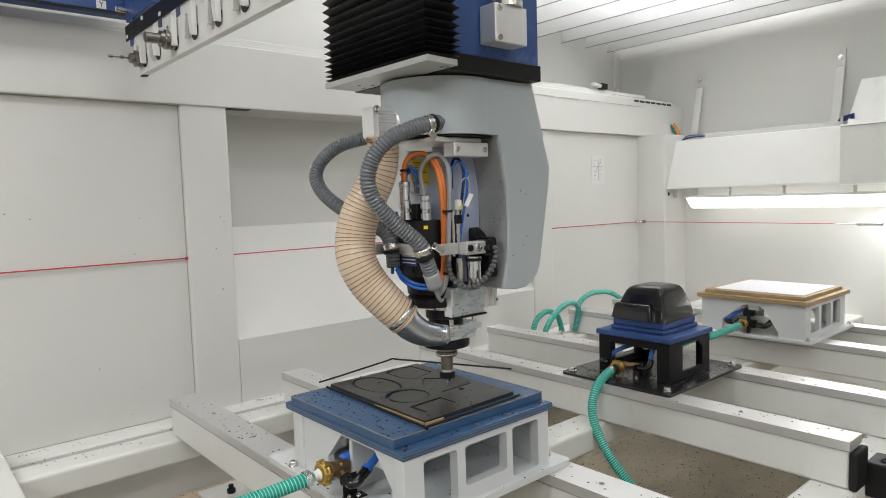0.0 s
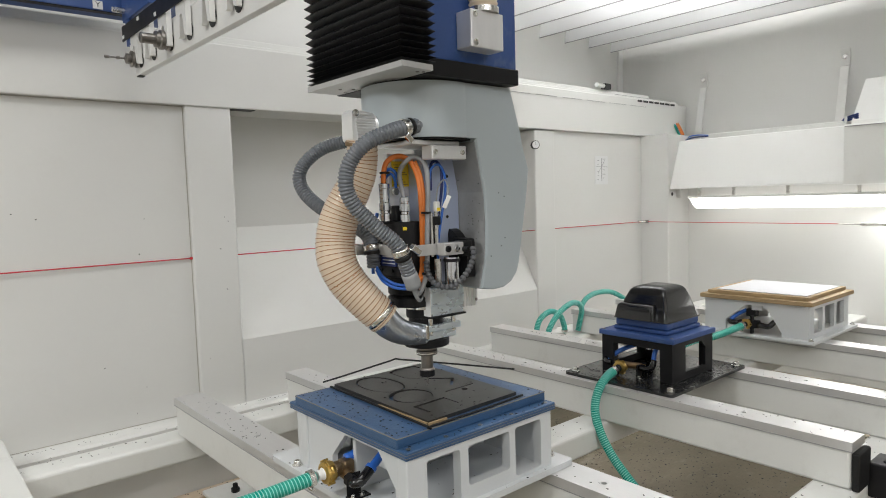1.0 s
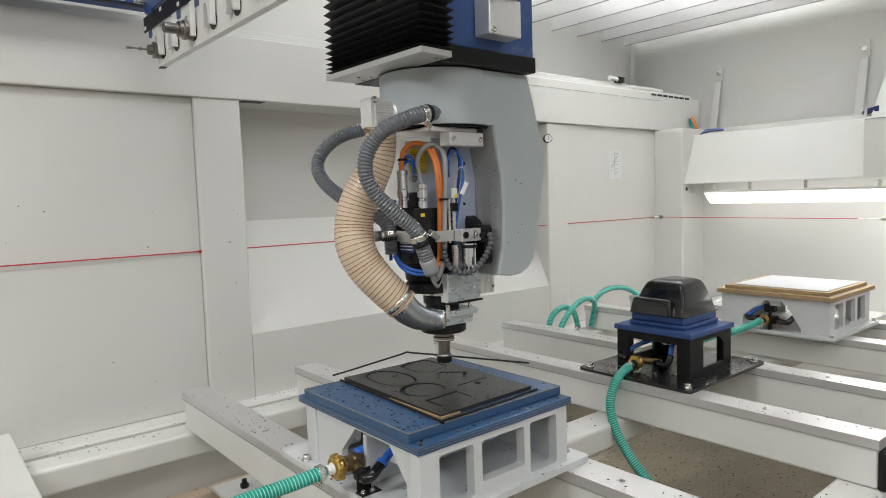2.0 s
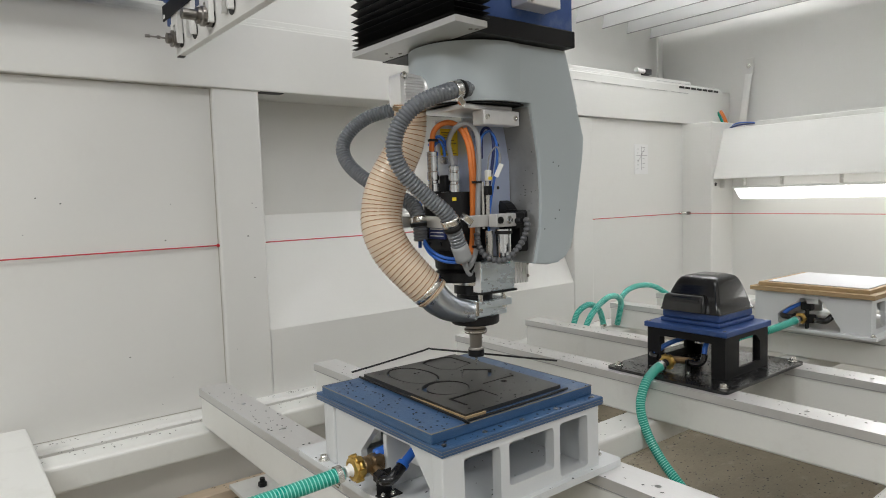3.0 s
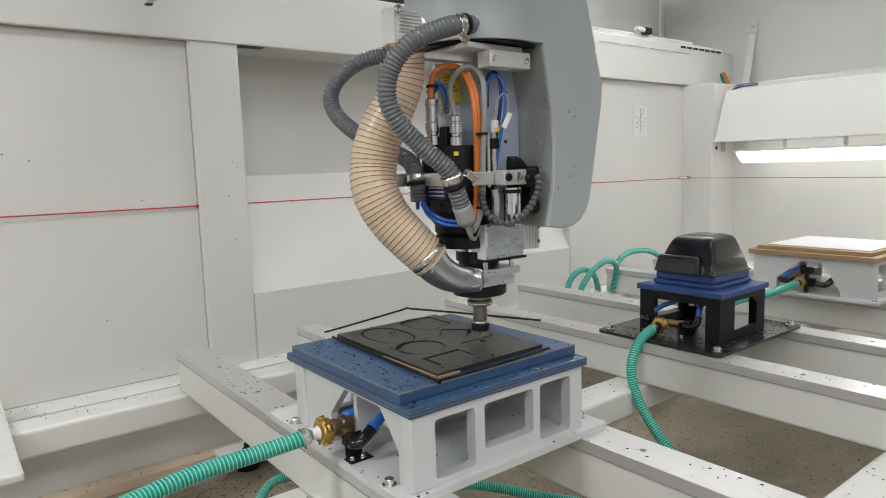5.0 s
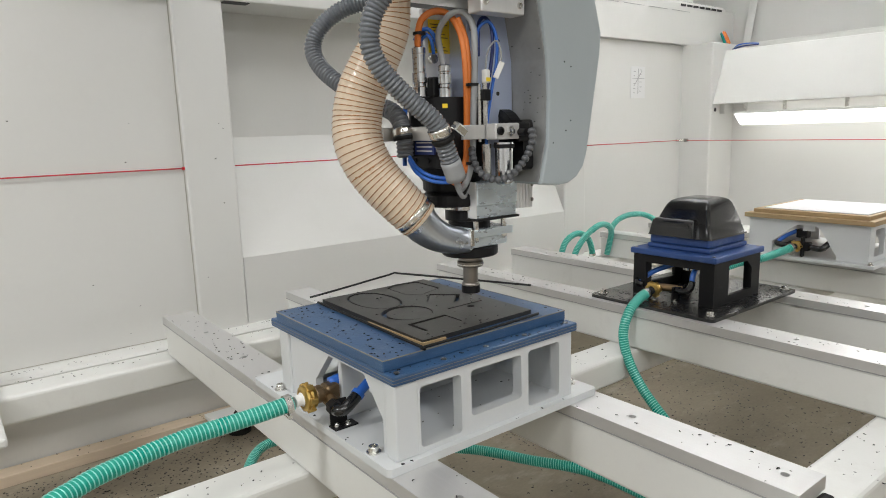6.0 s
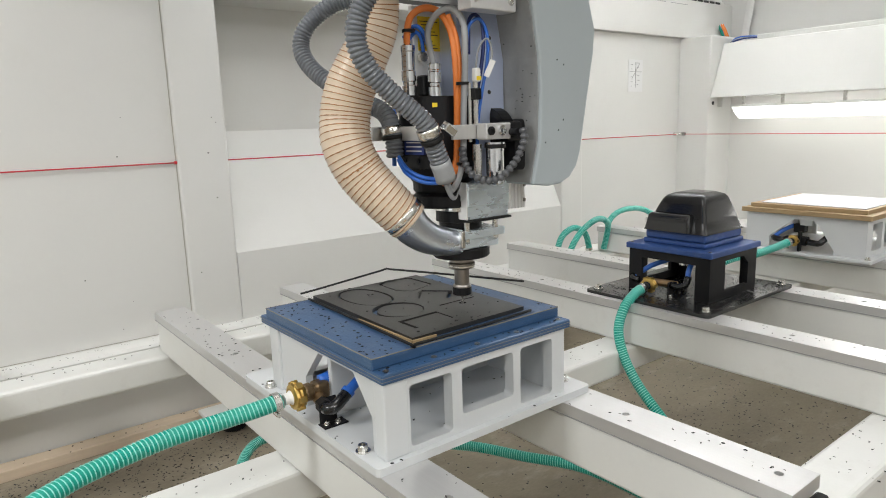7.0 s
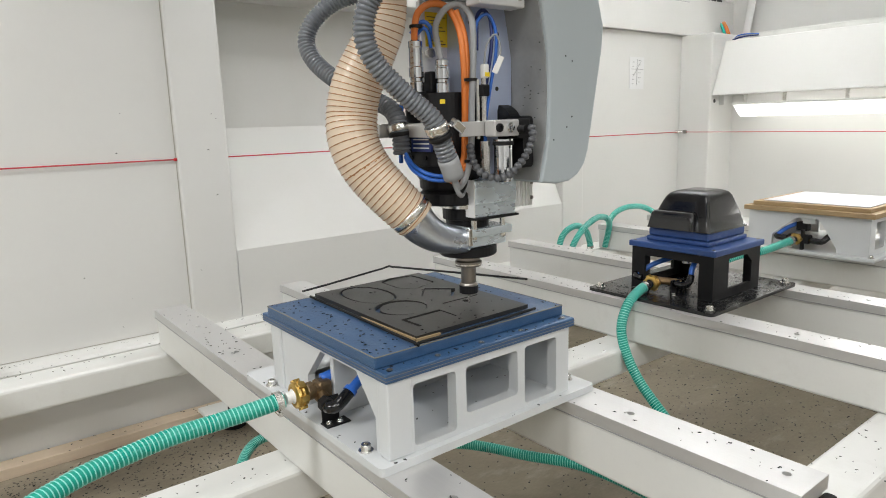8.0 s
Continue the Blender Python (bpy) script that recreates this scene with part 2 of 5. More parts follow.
def coil(points, radius, pitch, wire, bm=None):
    """A wire wound round the curve."""
    pts, length = along(points, pitch / 16)
    fr = frames_of(pts)
    path = []
    for k, (p, s, u) in enumerate(fr):
        a = 2 * math.pi * (length * k / (len(pts) - 1)) / pitch
        r = radius(k / (len(pts) - 1)) if callable(radius) else radius
        path.append(p + (s * math.cos(a) + u * math.sin(a)) * r)
    b = bmesh.new()
    rings = []
    for k, (p, s, u) in enumerate(frames_of(path)):
        rings.append([b.verts.new(p + (s * math.cos(math.pi * j / 2) + u * math.sin(math.pi * j / 2)) * wire) for j in range(4)])
    for a, c in zip(rings, rings[1:]):
        for j in range(4):
            f = b.faces.new((a[j], a[(j + 1) % 4], c[(j + 1) % 4], c[j]))
            f.smooth = True
    return join(bm, b)


def rounded(points, r, n=4):
    """A closed outline with its corners rounded."""
    out = []
    pts = [Vector((p[0], p[1], 0)) for p in points]
    for k, p in enumerate(pts):
        a, c = (pts[k - 1] - p), (pts[(k + 1) % len(pts)] - p)
        d = min(r, a.length * 0.45, c.length * 0.45)
        s, e = p + a.normalized() * d, p + c.normalized() * d
        for j in range(n + 1):
            u = j / n
            out.append(((s * (1 - u) ** 2 + p * 2 * u * (1 - u) + e * u * u)).to_2d())
    return out


def ring(cx, cy, r, n=28, a0=0.0, a1=360.0):
    return [Vector((cx + r * math.cos(radians(a0 + (a1 - a0) * k / n)), cy + r * math.sin(radians(a0 + (a1 - a0) * k / n)))) for k in range(n)]


def slab(outer, holes, t, m=None, bm=None):
    """A plate of thickness t (z from 0 to t) with holes through it."""
    b = bmesh.new()
    for loop in (outer, *holes):
        vs = [b.verts.new((p[0], p[1], 0)) for p in loop]
        for k in range(len(vs)):
            b.edges.new((vs[k - 1], vs[k]))
    bmesh.ops.triangle_fill(b, use_beauty=True, use_dissolve=False, edges=b.edges[:], normal=(0, 0, 1))
    up = bmesh.ops.extrude_face_region(b, geom=b.faces[:])
    bmesh.ops.translate(b, vec=(0, 0, t), verts=[v for v in up["geom"] if isinstance(v, bmesh.types.BMVert)])
    bmesh.ops.recalc_face_normals(b, faces=b.faces[:])
    if m is not None:
        bmesh.ops.transform(b, matrix=m, verts=b.verts)
    return join(bm, b)


def facing_y(y):
    """Outline coordinates become x and z, the thickness goes to +y from y."""
    return Matrix(((1, 0, 0, 0), (0, 0, 1, y), (0, 1, 0, 0), (0, 0, 0, 1)))


def facing_x(x):
    """Outline coordinates become y and z, the thickness goes to +x from x."""
    return Matrix(((0, 0, 1, x), (1, 0, 0, 0), (0, 1, 0, 0), (0, 0, 0, 1)))


def bolt(x, y, z, parent, r=0.009, name="bolt"):
    """A socket head screw on a washer."""
    b = lathe([(r * 1.45, 0), (r * 1.45, r * 0.28), (r, r * 0.3), (r, r * 1.25), (r * 0.9, r * 1.4), (r * 0.55, r * 1.4), (r * 0.5, r * 0.8)], 14, Matrix.Translation((x, y, z)))
    return part(name, b, M["steel"], parent)


# ---------------------------------------------------------------- hall and enclosure
FLOOR, RAIL, CROSS = 0.10, 0.78, 0.628
struct("floor", box(-9, 9, -9, 9, FLOOR - 0.1, FLOOR), M["concrete"], "worn brown-grey concrete floor strewn with black chips", "floor")
# Assumed hall shell out of view; its pale surfaces bounce light back in.
for n, b in (("west", (-8.1, -8, -8, 8)), ("east", (8, 8.1, -8, 8)), ("south", (-8, 8, -8.1, -8)), ("north", (-8, 8, 8, 8.1))):
    struct("wall_unseen_" + n, box(*b, FLOOR, 3.9), M["bounce_wall"], "plain grey wall of an assumed hall, unseen, bounces light", "wall")
struct("ceiling_unseen", box(-8, 8, -8, 8, 3.9, 4.0), M["bounce_wall"], "plain grey ceiling of an assumed hall, unseen, bounces light", "ceiling")

struct("wall_panel_1", box(-2.6, 0.25, 1.96, 2.01, 0.545, 2.022, 0.003), M["wall"], "light grey painted sheet steel panel of the enclosure", "wall panel")
struct("wall_panel_2", box(2.914, 4.10, 1.96, 2.01, 0.545, 2.022, 0.003), M["wall"], "light grey painted sheet steel panel with a taped test sheet", "wall panel")
for k, (x0, x1, top) in enumerate(((0.25, 0.474, 2.03), (2.70, 2.914, 2.018))):
    struct("post_%d" % (k + 1), box(x0, x1, 1.935, 2.26, 0.5, top, 0.012, seg=3), M["wall"], "light grey square steel post of the enclosure", "post")
prof = [(1.94, 0.55), (1.94, 0.873), (2.2, 1.43), (2.2, 2.03), (2.25, 2.03), (2.25, 0.55)]
struct("wall_recess", slab([Vector(p) for p in prof], [], 2.70 - 0.474, facing_x(0.474)), M["wall"], "recessed grey panel with a sloping lower ledge", "wall panel")
struct("post_corner", box(4.078, 4.426, 1.706, 2.10, 0.455, 2.0205, 0.012, seg=3), M["wall"], "light grey square corner column of the enclosure", "post")
b = box(-2.6, 4.62, 1.925, 2.30, 2.022, 2.325, 0.006)
struct("top_beam", b, M["wall"], "long light grey box beam over the wall panels", "beam")
b = box(-2.6, 4.30, 2.02, 2.26, 2.325, 2.385, 0.004)
box(-2.6, 4.62, 1.945, 1.975, 2.325, 2.340, 0.002, b)
struct("guide_ledge", b, M["frame"], "light grey ledge that carries the guide rail", "ledge")
b = box(3.75, 4.60, 1.98, 2.0, 2.340, 2.352)
for k in range(7, 14):
    box(0.1 + 0.29 * k, 0.33 + 0.29 * k, 1.921, 1.9245, 2.262, 2.2645, 0, b)
struct("guide_strip", b, M["grey_print"], "thin grey seal strip along the beam", "strip")
b = box(3.42, 4.02, 1.978, 1.999, 2.3402, 2.3425)
for k in range(7):
    box(3.98 + 0.085 * k, 4.045 + 0.085 * k, 1.9205, 1.9247, 2.300, 2.316, 0, b)
box(0.482, 0.60, 1.93, 1.985, 2.0185, 2.0217, 0, b)
struct("strip_slots", b, M["ink"], "black slots and strip at the end of the beam", "strip")
struct("wall_upper_north", box(-2.6, 4.9, 2.65, 2.70, 2.30, 3.3), M["wall"], "plain light grey upper wall panel", "wall")
struct("wall_upper_east", box(4.85, 4.90, -2.6, 2.65, 1.90, 3.3), M["wall"], "plain light grey upper end wall", "wall")
struct("wall_lower_east", box(4.40, 4.45, -2.6, 1.7055, 0.45, 1.60), M["wall"], "plain light grey lower end wall", "wall")
struct("wall_ledge_east", box(4.50, 4.85, -2.6, 1.97, 1.90, 1.955), M["wall"], "grey ledge behind the cable duct", "ledge")
struct("wall_closing_north", box(4.62, 4.85, 1.98, 2.65, 1.5, 2.325), M["wall"], "plain grey panel closing the corner", "wall")

# sill, gutter and skirt below the long wall
b = slab([Vector(p) for p in ((1.87, 0.505), (1.87, 0.535), (1.885, 0.545), (1.96, 0.556), (2.03, 0.556), (2.03, 0.505))], [], 6.675, facing_x(-2.6))
struct("sill", b, M["wall"], "grey sheet metal sill under the wall panels", "sill")
b = box(-2.6, 0.25, 1.9570, 1.9596, 0.5575, 0.5592)
box(0.2468, 0.2492, 1.9570, 1.9596, 0.56, 2.02, 0, b)
box(-2.6, 0.25, 1.9570, 1.9596, 2.0185, 2.0205, 0, b)
box(2.916, 4.07, 1.9570, 1.9596, 0.5575, 0.5605, 0, b)
struct("panel_seam", b, M["seam"], "thin brownish seams round the wall panels", "seam")
struct("skirt", box(-2.6, 4.45, 2.03, 2.06, FLOOR, 0.50), M["wall"], "grey sheet metal skirt down to the floor", "wall panel")
struct("skirt_east", box(4.452, 4.48, -2.6, 2.06, FLOOR, 0.46), M["wall"], "grey sheet metal skirt of the end wall", "wall panel")
pl = thing("plank", "pale raw timber plank lying along the skirt", "plank")
part("board", box(-1.6, 0.95, 1.93, 2.02, FLOOR, FLOOR + 0.045, 0.003), M["plank"], pl)

# roof: folded white strips over the far end
for k in range(7):
    x = 4.575 - 0.345 * k
    sl = thing("roof_slat", "white folded strip of the retractable roof cover", "roof cover", "roof strips")
    prof = [(x, 2.90), (x + 0.005, 2.90), (x + 0.040, 3.075), (x - 0.300, 3.085), (x - 0.306, 3.080), (x + 0.034, 3.069)]
    part("fold", slab([Vector(p) for p in prof], [], 4.9, facing_y(-2.3)), M["slat"], sl)
    part("seam", box(x - 0.001, x + 0.006, -2.3, 2.6, 2.893, 2.899), M["grey_print"], sl, "dark seam along the strip's edge")
pp = thing("roof_stay", "thin grey rod that carries the roof cover", "rod")
part("rod", cyl((4.70, 2.60, 2.34), (4.70, 2.60, 2.98), 0.012), M["frame"], pp)
part("foot", box(4.62, 4.72, 2.55, 2.64, 2.326, 2.35, 0.004), M["ink"], pp)
part("block", box(3.62, 3.70, 1.985, 2.03, 2.3855, 2.43, 0.004), M["ink"], pp)
part("knob", cyl((3.52, 2.0, 2.412), (3.615, 2.0, 2.408), 0.017, sides=14), M["white_pl"], pp)

# ---------------------------------------------------------------- duct with the lamp under it
duct = thing("cable_duct", "light grey sheet steel cable duct along the end wall", "cable duct")
prof = [(4.098, 1.568), (4.098, 1.574), (4.252, 1.962), (4.258, 1.966), (4.50, 1.966), (4.50, 1.954), (4.264, 1.954), (4.114, 1.580), (4.39, 1.580), (4.39, 1.568)]
part("cover", slab([Vector(p) for p in prof], [], 1.703 - 0.418, facing_y(0.418)), M["wall"], duct)
part("end_plate", slab([Vector(p) for p in ((4.104, 1.582), (4.254, 1.950), (4.39, 1.950), (4.39, 1.582))], [], 0.003, facing_y(1.698)), M["wall"], duct)
part("tab", slab(rounded([(4.080, 1.487), (4.176, 1.487), (4.176, 1.567), (4.080, 1.567)], 0.006), [ring(4.128, 1.526, 0.016, 16)], 0.004, facing_y(1.7005)), M["wall"], duct)
part("tab_fold", box(4.200, 4.236, 1.664, 1.7045, 1.494, 1.567, 0.003), M["wall"], duct)
part("grommet", lathe([(0.016, 0), (0.016, 0.004), (0.009, 0.005), (0.009, 0.001)], 16, pose(4.128, 1.7035, 1.526, 90, 0, 0)), M["ink"], duct)
part("lower_lip", box(4.094, 4.0975, 0.42, 1.700, 1.566, 1.5735), M["white_pl"], duct)
part("ridge", box(4.285, 4.46, 0.47, 1.470, 1.9665, 2.003, 0.004), M["frame"], duct)
part("cable_mouth", box(4.262, 4.285, 0.455, 0.472, 1.9665, 2.032, 0.002), M["frame"], duct)
duct2 = thing("cable_duct", "darker grey sheet steel duct section with a sloping top", "cable duct")
prof = [(4.090, 1.556), (4.090, 1.944), (4.105, 1.962), (4.225, 1.970), (4.232, 1.992), (4.50, 2.30), (4.58, 2.30), (4.58, 1.97), (4.40, 1.60), (4.40, 1.556)]
part("cover", slab([Vector(p) for p in prof], [], 2.81, facing_y(-2.395)), M["frame"], duct2)
part("lower_lip", box(4.086, 4.0895, -2.39, 0.414, 1.554, 1.561), M["white_pl"], duct2)
part("seam", box(4.0845, 4.0895, -2.3, 0.412, 1.944, 1.949), M["grey_print"], duct2)
lamp = thing("tube_lamp", "long glowing tube lamp under the cable duct", "lamp")
b = slab([Vector((4.165 + 0.046 * math.cos(radians(a)), 1.488 + 0.082 * math.sin(radians(a)))) for a in range(180, 361, 15)], [], 2.74, facing_y(-1.2))
for v in b.verts:
    if v.co.y > 1.5:
        v.co.y -= (1.488 - v.co.z) * 0.45
part("tube", b, M["tube"], lamp, "glowing white tube")
part("housing", box(4.115, 4.215, -1.22, 1.560, 1.4885, 1.506, 0.004), M["frame"], lamp)
for y in (1.48, 1.20, 0.80, 0.34, -0.3):
    part("clip", box(4.158, 4.170, y - 0.012, y + 0.012, 1.5065, 1.5675, 0.002, seg=1), M["steel"], lamp)
for y in (1.80, 0.66):
    st = thing("wall_stay", "flat grey steel bar screwed to the wall", "bracket", "wall stays")
    part("bar", box(-0.004, 0.004, -0.030, 0.030, -0.32, 0.20, 0.002, m=pose(4.79, y, 2.27, 0, 14, 0)), M["wall"], st)
    part("foot", box(4.838, 4.848, y - 0.035, y + 0.035, 2.47, 2.60, 0.003), M["wall"], st)
    part("screw", lathe([(0.02, 0), (0.02, 0.004), (0.012, 0.005), (0.012, 0.014)], 14, pose(4.838, y, 2.535, 0, -90, 0)), M["steel"], st)

# red emergency pull cord
cord = thing("pull_cord", "thin red emergency pull cord along the walls", "cord")
part("cord", sweep([(-2.6, 1.93, 1.312), (0.251, 1.951, 1.304)], 0.0030, 0.2, 6), M["red"], cord)
part("cord", sweep([(0.4735, 1.955, 1.303), (2.69, 1.945, 1.302)], 0.0030, 0.2, 6), M["red"], cord)
part("cord", sweep([(2.915, 1.945, 1.302), (4.02, 1.915, 1.300)], 0.0030, 0.2, 6), M["red"], cord)
part("cord", sweep([(4.06, 1.905, 1.300), (4.062, 1.72, 1.298), (4.085, 0.42, 1.293)], 0.0026, 0.05, 6), M["red"], cord)
part("eyelet", cyl((0.240, 1.950, 1.304), (0.2495, 1.951, 1.304), 0.007, sides=10), M["red"], cord)
part("eyelet", cyl((3.985, 1.93, 1.301), (4.045, 1.905, 1.300), 0.0125, sides=12), M["steel"], cord)
part("eyelet", cyl((4.045, 1.905, 1.300), (4.073, 1.890, 1.300), 0.013, sides=12), M["tool"], cord)
part("turnbuckle", sweep([(4.085, 0.44, 1.293), (4.085, 0.33, 1.293), (4.085, 0.22, 1.295), (4.085, 0.15, 1.295)], lambda u: 0.004 + 0.011 * (u > 0.45), 0.02, 8), M["steel"], cord)

paper = thing("test_sheet", "white printed alignment sheet taped to the wall", "paper")
part("sheet", box(3.43, 3.598, 1.9565, 1.9585, 1.622, 1.846), M["paper"], paper)
b = box(3.512, 3.515, 1.954, 1.956, 1.65, 1.83)
box(3.445, 3.585, 1.954, 1.956, 1.760, 1.763, 0, b)
box(-0.07, 0.07, 1.954, 1.956, -0.0012, 0.0012, 0, b, Matrix.Translation((3.513, 0, 1.762)) @ Matrix.Rotation(radians(-50), 4, "Y"))
for z, w in ((1.82, 0.03), (1.79, 0.02), (1.735, 0.025), (1.70, 0.03), (1.67, 0.018)):
    box(3.53, 3.53 + w, 1.954, 1.956, z, z + 0.004, 0, b)
    box(3.46, 3.46 + w * 0.7, 1.954, 1.956, z - 0.012, z - 0.008, 0, b)
part("print", b, M["grey_print"], paper, "thin grey printed axes and bars")
gauge = thing("pressure_gauge", "small round white dial gauge on the post", "gauge")
gm = pose(2.675, 1.915, 1.905, 90, 0, -34)
part("case", lathe([(0.026, -0.01), (0.030, 0.0), (0.030, 0.028), (0.026, 0.032)], 24, gm), M["black"], gauge)
part("dial", lathe([(0.0255, 0.0325), (0.0255, 0.034)], 24, gm), M["paper"], gauge)
part("needle", box(-0.001, 0.001, -0.004, 0.020, 0.0341, 0.0352, 0, m=gm), M["ink"], gauge)
part("stem", cyl((2.69, 1.945, 1.905), (2.677, 1.918, 1.905), 0.012, sides=12), M["brass"], gauge)

# cables that leave the beam at the corner
for k, (dx, mt, r, nm) in enumerate(((0.0, "orange", 0.016, "orange"), (0.030, "orange", 0.013, "orange"), (-0.022, "bluetube", 0.007, "blue"), (-0.036, "teal", 0.010, "green"))):
    c = thing("cable", "%s cable hanging out of the beam's end" % nm, "cable", "corner cables")
    part("sheath", sweep([(4.63, 2.06, 2.215), (4.60 + dx * 0.6, 1.99, 2.200 + dx * 0.4), (4.60 + dx, 1.925, 2.13), (4.63 + dx, 1.88, 2.00)], r, 0.015, 10), M[mt], c)
for k in range(3):
    c = thing("cable", "%s cable running into the duct" % ("blue", "grey", "blue")[k], "cable", "duct cables")
    part("sheath", sweep([(4.36, 1.73 - 0.01 * k, 1.970), (4.34, 1.66, 1.985 + 0.008 * k), (4.33, 1.58, 1.992 + 0.007 * k), (4.33, 1.45, 1.990)], 0.006, 0.02, 8), M[("navy", "grey_cable", "bluetube")[k]], c)
    c = thing("cable", "dark blue cable leaving the duct", "cable", "duct cables")
    part("sheath", sweep([(4.33, 0.52, 1.985), (4.29, 0.48, 1.995 + 0.010 * k), (4.27, 0.44, 2.004 + 0.012 * k), (4.24, 0.38, 2.012 + 0.012 * k)], 0.007, 0.02, 8), M["navy"], c)

sw = thing("limit_switch", "small black switch box on the front of the cross beam", "switch")
part("case", box(1.390, 1.500, -0.640, -0.5455, 0.590, 0.700, 0.005), M["black"], sw)
part("label", box(1.402, 1.490, -0.6416, -0.6402, 0.602, 0.688), M["white"], sw)
part("socket", lathe([(0.016, 0.0), (0.016, 0.004), (0.010, 0.005), (0.010, 0.001)], 16, Matrix.Translation((1.430, -0.592, 0.700))), M["rubber"], sw)

# ---------------------------------------------------------------- bed: cross beams and rails
for k, (y0, y1) in enumerate(((-0.545, -0.41), (0.35, 0.485), (1.43, 1.565))):
    cb = thing("cross_beam", "light grey painted square steel tube of the bed, dusted with chips", "beam", "cross beams")
    part("tube", box(-2.2, 4.4, y0, y1, CROSS - 0.10, CROSS, 0.014, seg=3), M["frame"], cb)
    part("foot", lathe([(0.05, FLOOR), (0.05, FLOOR + 0.02), (0.022, FLOOR + 0.03), (0.022, CROSS - 0.095)], 18, Matrix.Translation((-1.6, (y0 + y1) / 2, 0))), M["rubber"], cb, "black levelling foot")
lf = thing("levelling_foot", "black levelling foot with a grey bracket on the floor", "foot")
part("pad", lathe([(0.052, FLOOR), (0.052, FLOOR + 0.022), (0.040, FLOOR + 0.034), (0.016, FLOOR + 0.036)], 24, Matrix.Translation((0.335, 1.80, 0))), M["rubber"], lf)
part("stud", cyl((0.335, 1.80, FLOOR + 0.03), (0.335, 1.80, 0.215), 0.012, sides=14), M["rubber"], lf)
part("nut", cyl((0.335, 1.80, 0.1755), (0.335, 1.80, 0.195), 0.020, sides=6), M["rubber"], lf)
part("bracket", box(0.22, 0.46, 1.72, 1.925, 0.156, 0.175, 0.003), M["frame"], lf)
sb = thing("side_beam", "light grey painted square steel tube beside the wall", "beam")
part("tube", box(-0.75, -0.565, 1.0, 1.87, CROSS + 0.001, CROSS + 0.03, 0.008), M["frame"], sb)
RAILS = [(-0.018, 0.092), (0.492, 0.602), (1.300, 1.408), (1.840, 1.948), (2.620, 2.728), (3.14, 3.248)]
for k, (x0, x1) in enumerate(RAILS):
    y1 = (1.50, 1.53, 1.53, 1.56, 1.57, 1.58)[k]
    y0 = (-0.566, -0.566, -0.530, -0.530, -0.530, -0.530)[k]
    holes = [((x0 + x1) / 2 + 0.001, -0.516 + 0.339 * n) for n in range(7) if y0 + 0.04 < -0.516 + 0.339 * n < y1 - 0.05]
    rl = thing("table_rail", "light grey steel rail with a milled aluminium top strip", "rail", "bed rails")
    part("beam", box(x0 + 0.004, x1 - 0.004, y0 + 0.004, y1, CROSS + 0.001, RAIL - 0.028, 0.010, seg=3), M["frame"], rl)
    b = slab([Vector((x0, y0)), Vector((x1, y0)), Vector((x1, y1)), Vector((x0, y1))], [ring(hx, hy, 0.0085, 14) for hx, hy in holes], 0.028, Matrix.Translation((0, 0, RAIL - 0.028)))
    part("top_strip", b, M["alu"], rl, "milled aluminium top strip with bolt holes")
    # Grey strip paints the shadow line between top strip and beam.
    part("groove_shade", box(x0 - 0.001, x0 + 0.004, y0, y1, RAIL - 0.031, RAIL - 0.0285), M["grey_print"], rl)
    part("end_cap", box(x0 + 0.002, x1 - 0.002, y0 - 0.020, y0 + 0.003, CROSS, RAIL - 0.032, 0.006), M["rubber"], rl, "black rubber end cap")
    for hx, hy in holes:
        part("screw", cyl((hx, hy, RAIL - 0.0275), (hx, hy, RAIL - 0.013), 0.0072, sides=10), M["tool"], rl)

# ---------------------------------------------------------------- fixture with the sheet that is being cut
fx = thing("fixture_base", "white welded steel fixture base with cut-out windows bolted to the rails", "fixture")
Z0, Z1 = RAIL + 0.017, 0.955
part("base_plate", slab(rounded([(-0.024, -0.042), (0.590, -0.042), (0.590, 0.612), (-0.024, 0.612)], 0.014), [], 0.017, Matrix.Translation((0, 0, RAIL + 0.0005))), M["fixture"], fx)
side = [Vector(p) for p in ((0.012, Z0), (0.512, Z0), (0.512, Z1), (0.012, Z1))]
wins = [rounded(w, 0.010) for w in (((0.066, Z0 + 0.012), (0.172, Z0 + 0.012), (0.172, 0.937), (0.066, 0.937)), ((0.199, 0.836), (0.346, 0.836), (0.346, 0.937), (0.199, 0.937)), ((0.368, 0.808), (0.470, 0.808), (0.470, 0.940), (0.368, 0.940)))]
for y in (-0.026, 0.476):
    part("side_panel", slab(side, wins, 0.028, facing_y(y)), M["fixture"], fx)
end = [Vector(p) for p in ((0.004, Z0), (0.028, Z0), (0.028, 0.868), (0.095, 0.945), (0.245, 0.945), (0.315, 0.870), (0.315, Z0), (0.474, Z0), (0.474, Z1), (0.004, Z1))]
part("end_panel", slab(end, [], 0.018, facing_x(0.012)), M["fixture"], fx)
part("end_panel", box(0.494, 0.512, 0.004, 0.474, Z0, Z1, 0.002), M["fixture"], fx)
for y in (-0.028, 0.440):
    part("leg", box(0.005, 0.062, y, y + 0.036, Z0, Z1 - 0.001, 0.004), M["fixture"], fx)
part("rib", box(0.10, 0.118, 0.19, 0.27, 0.84, 0.945, 0.003), M["fixture"], fx)
part("rib", box(0.03, 0.494, 0.225, 0.24, Z0, 0.93, 0.003), M["fixture"], fx)
for x, y in ((-0.005, 0.484), (-0.005, 0.042), (0.560, 0.022), (0.560, 0.54)):
    bolt(x, y, Z0 + 0.0005, fx, 0.0105)

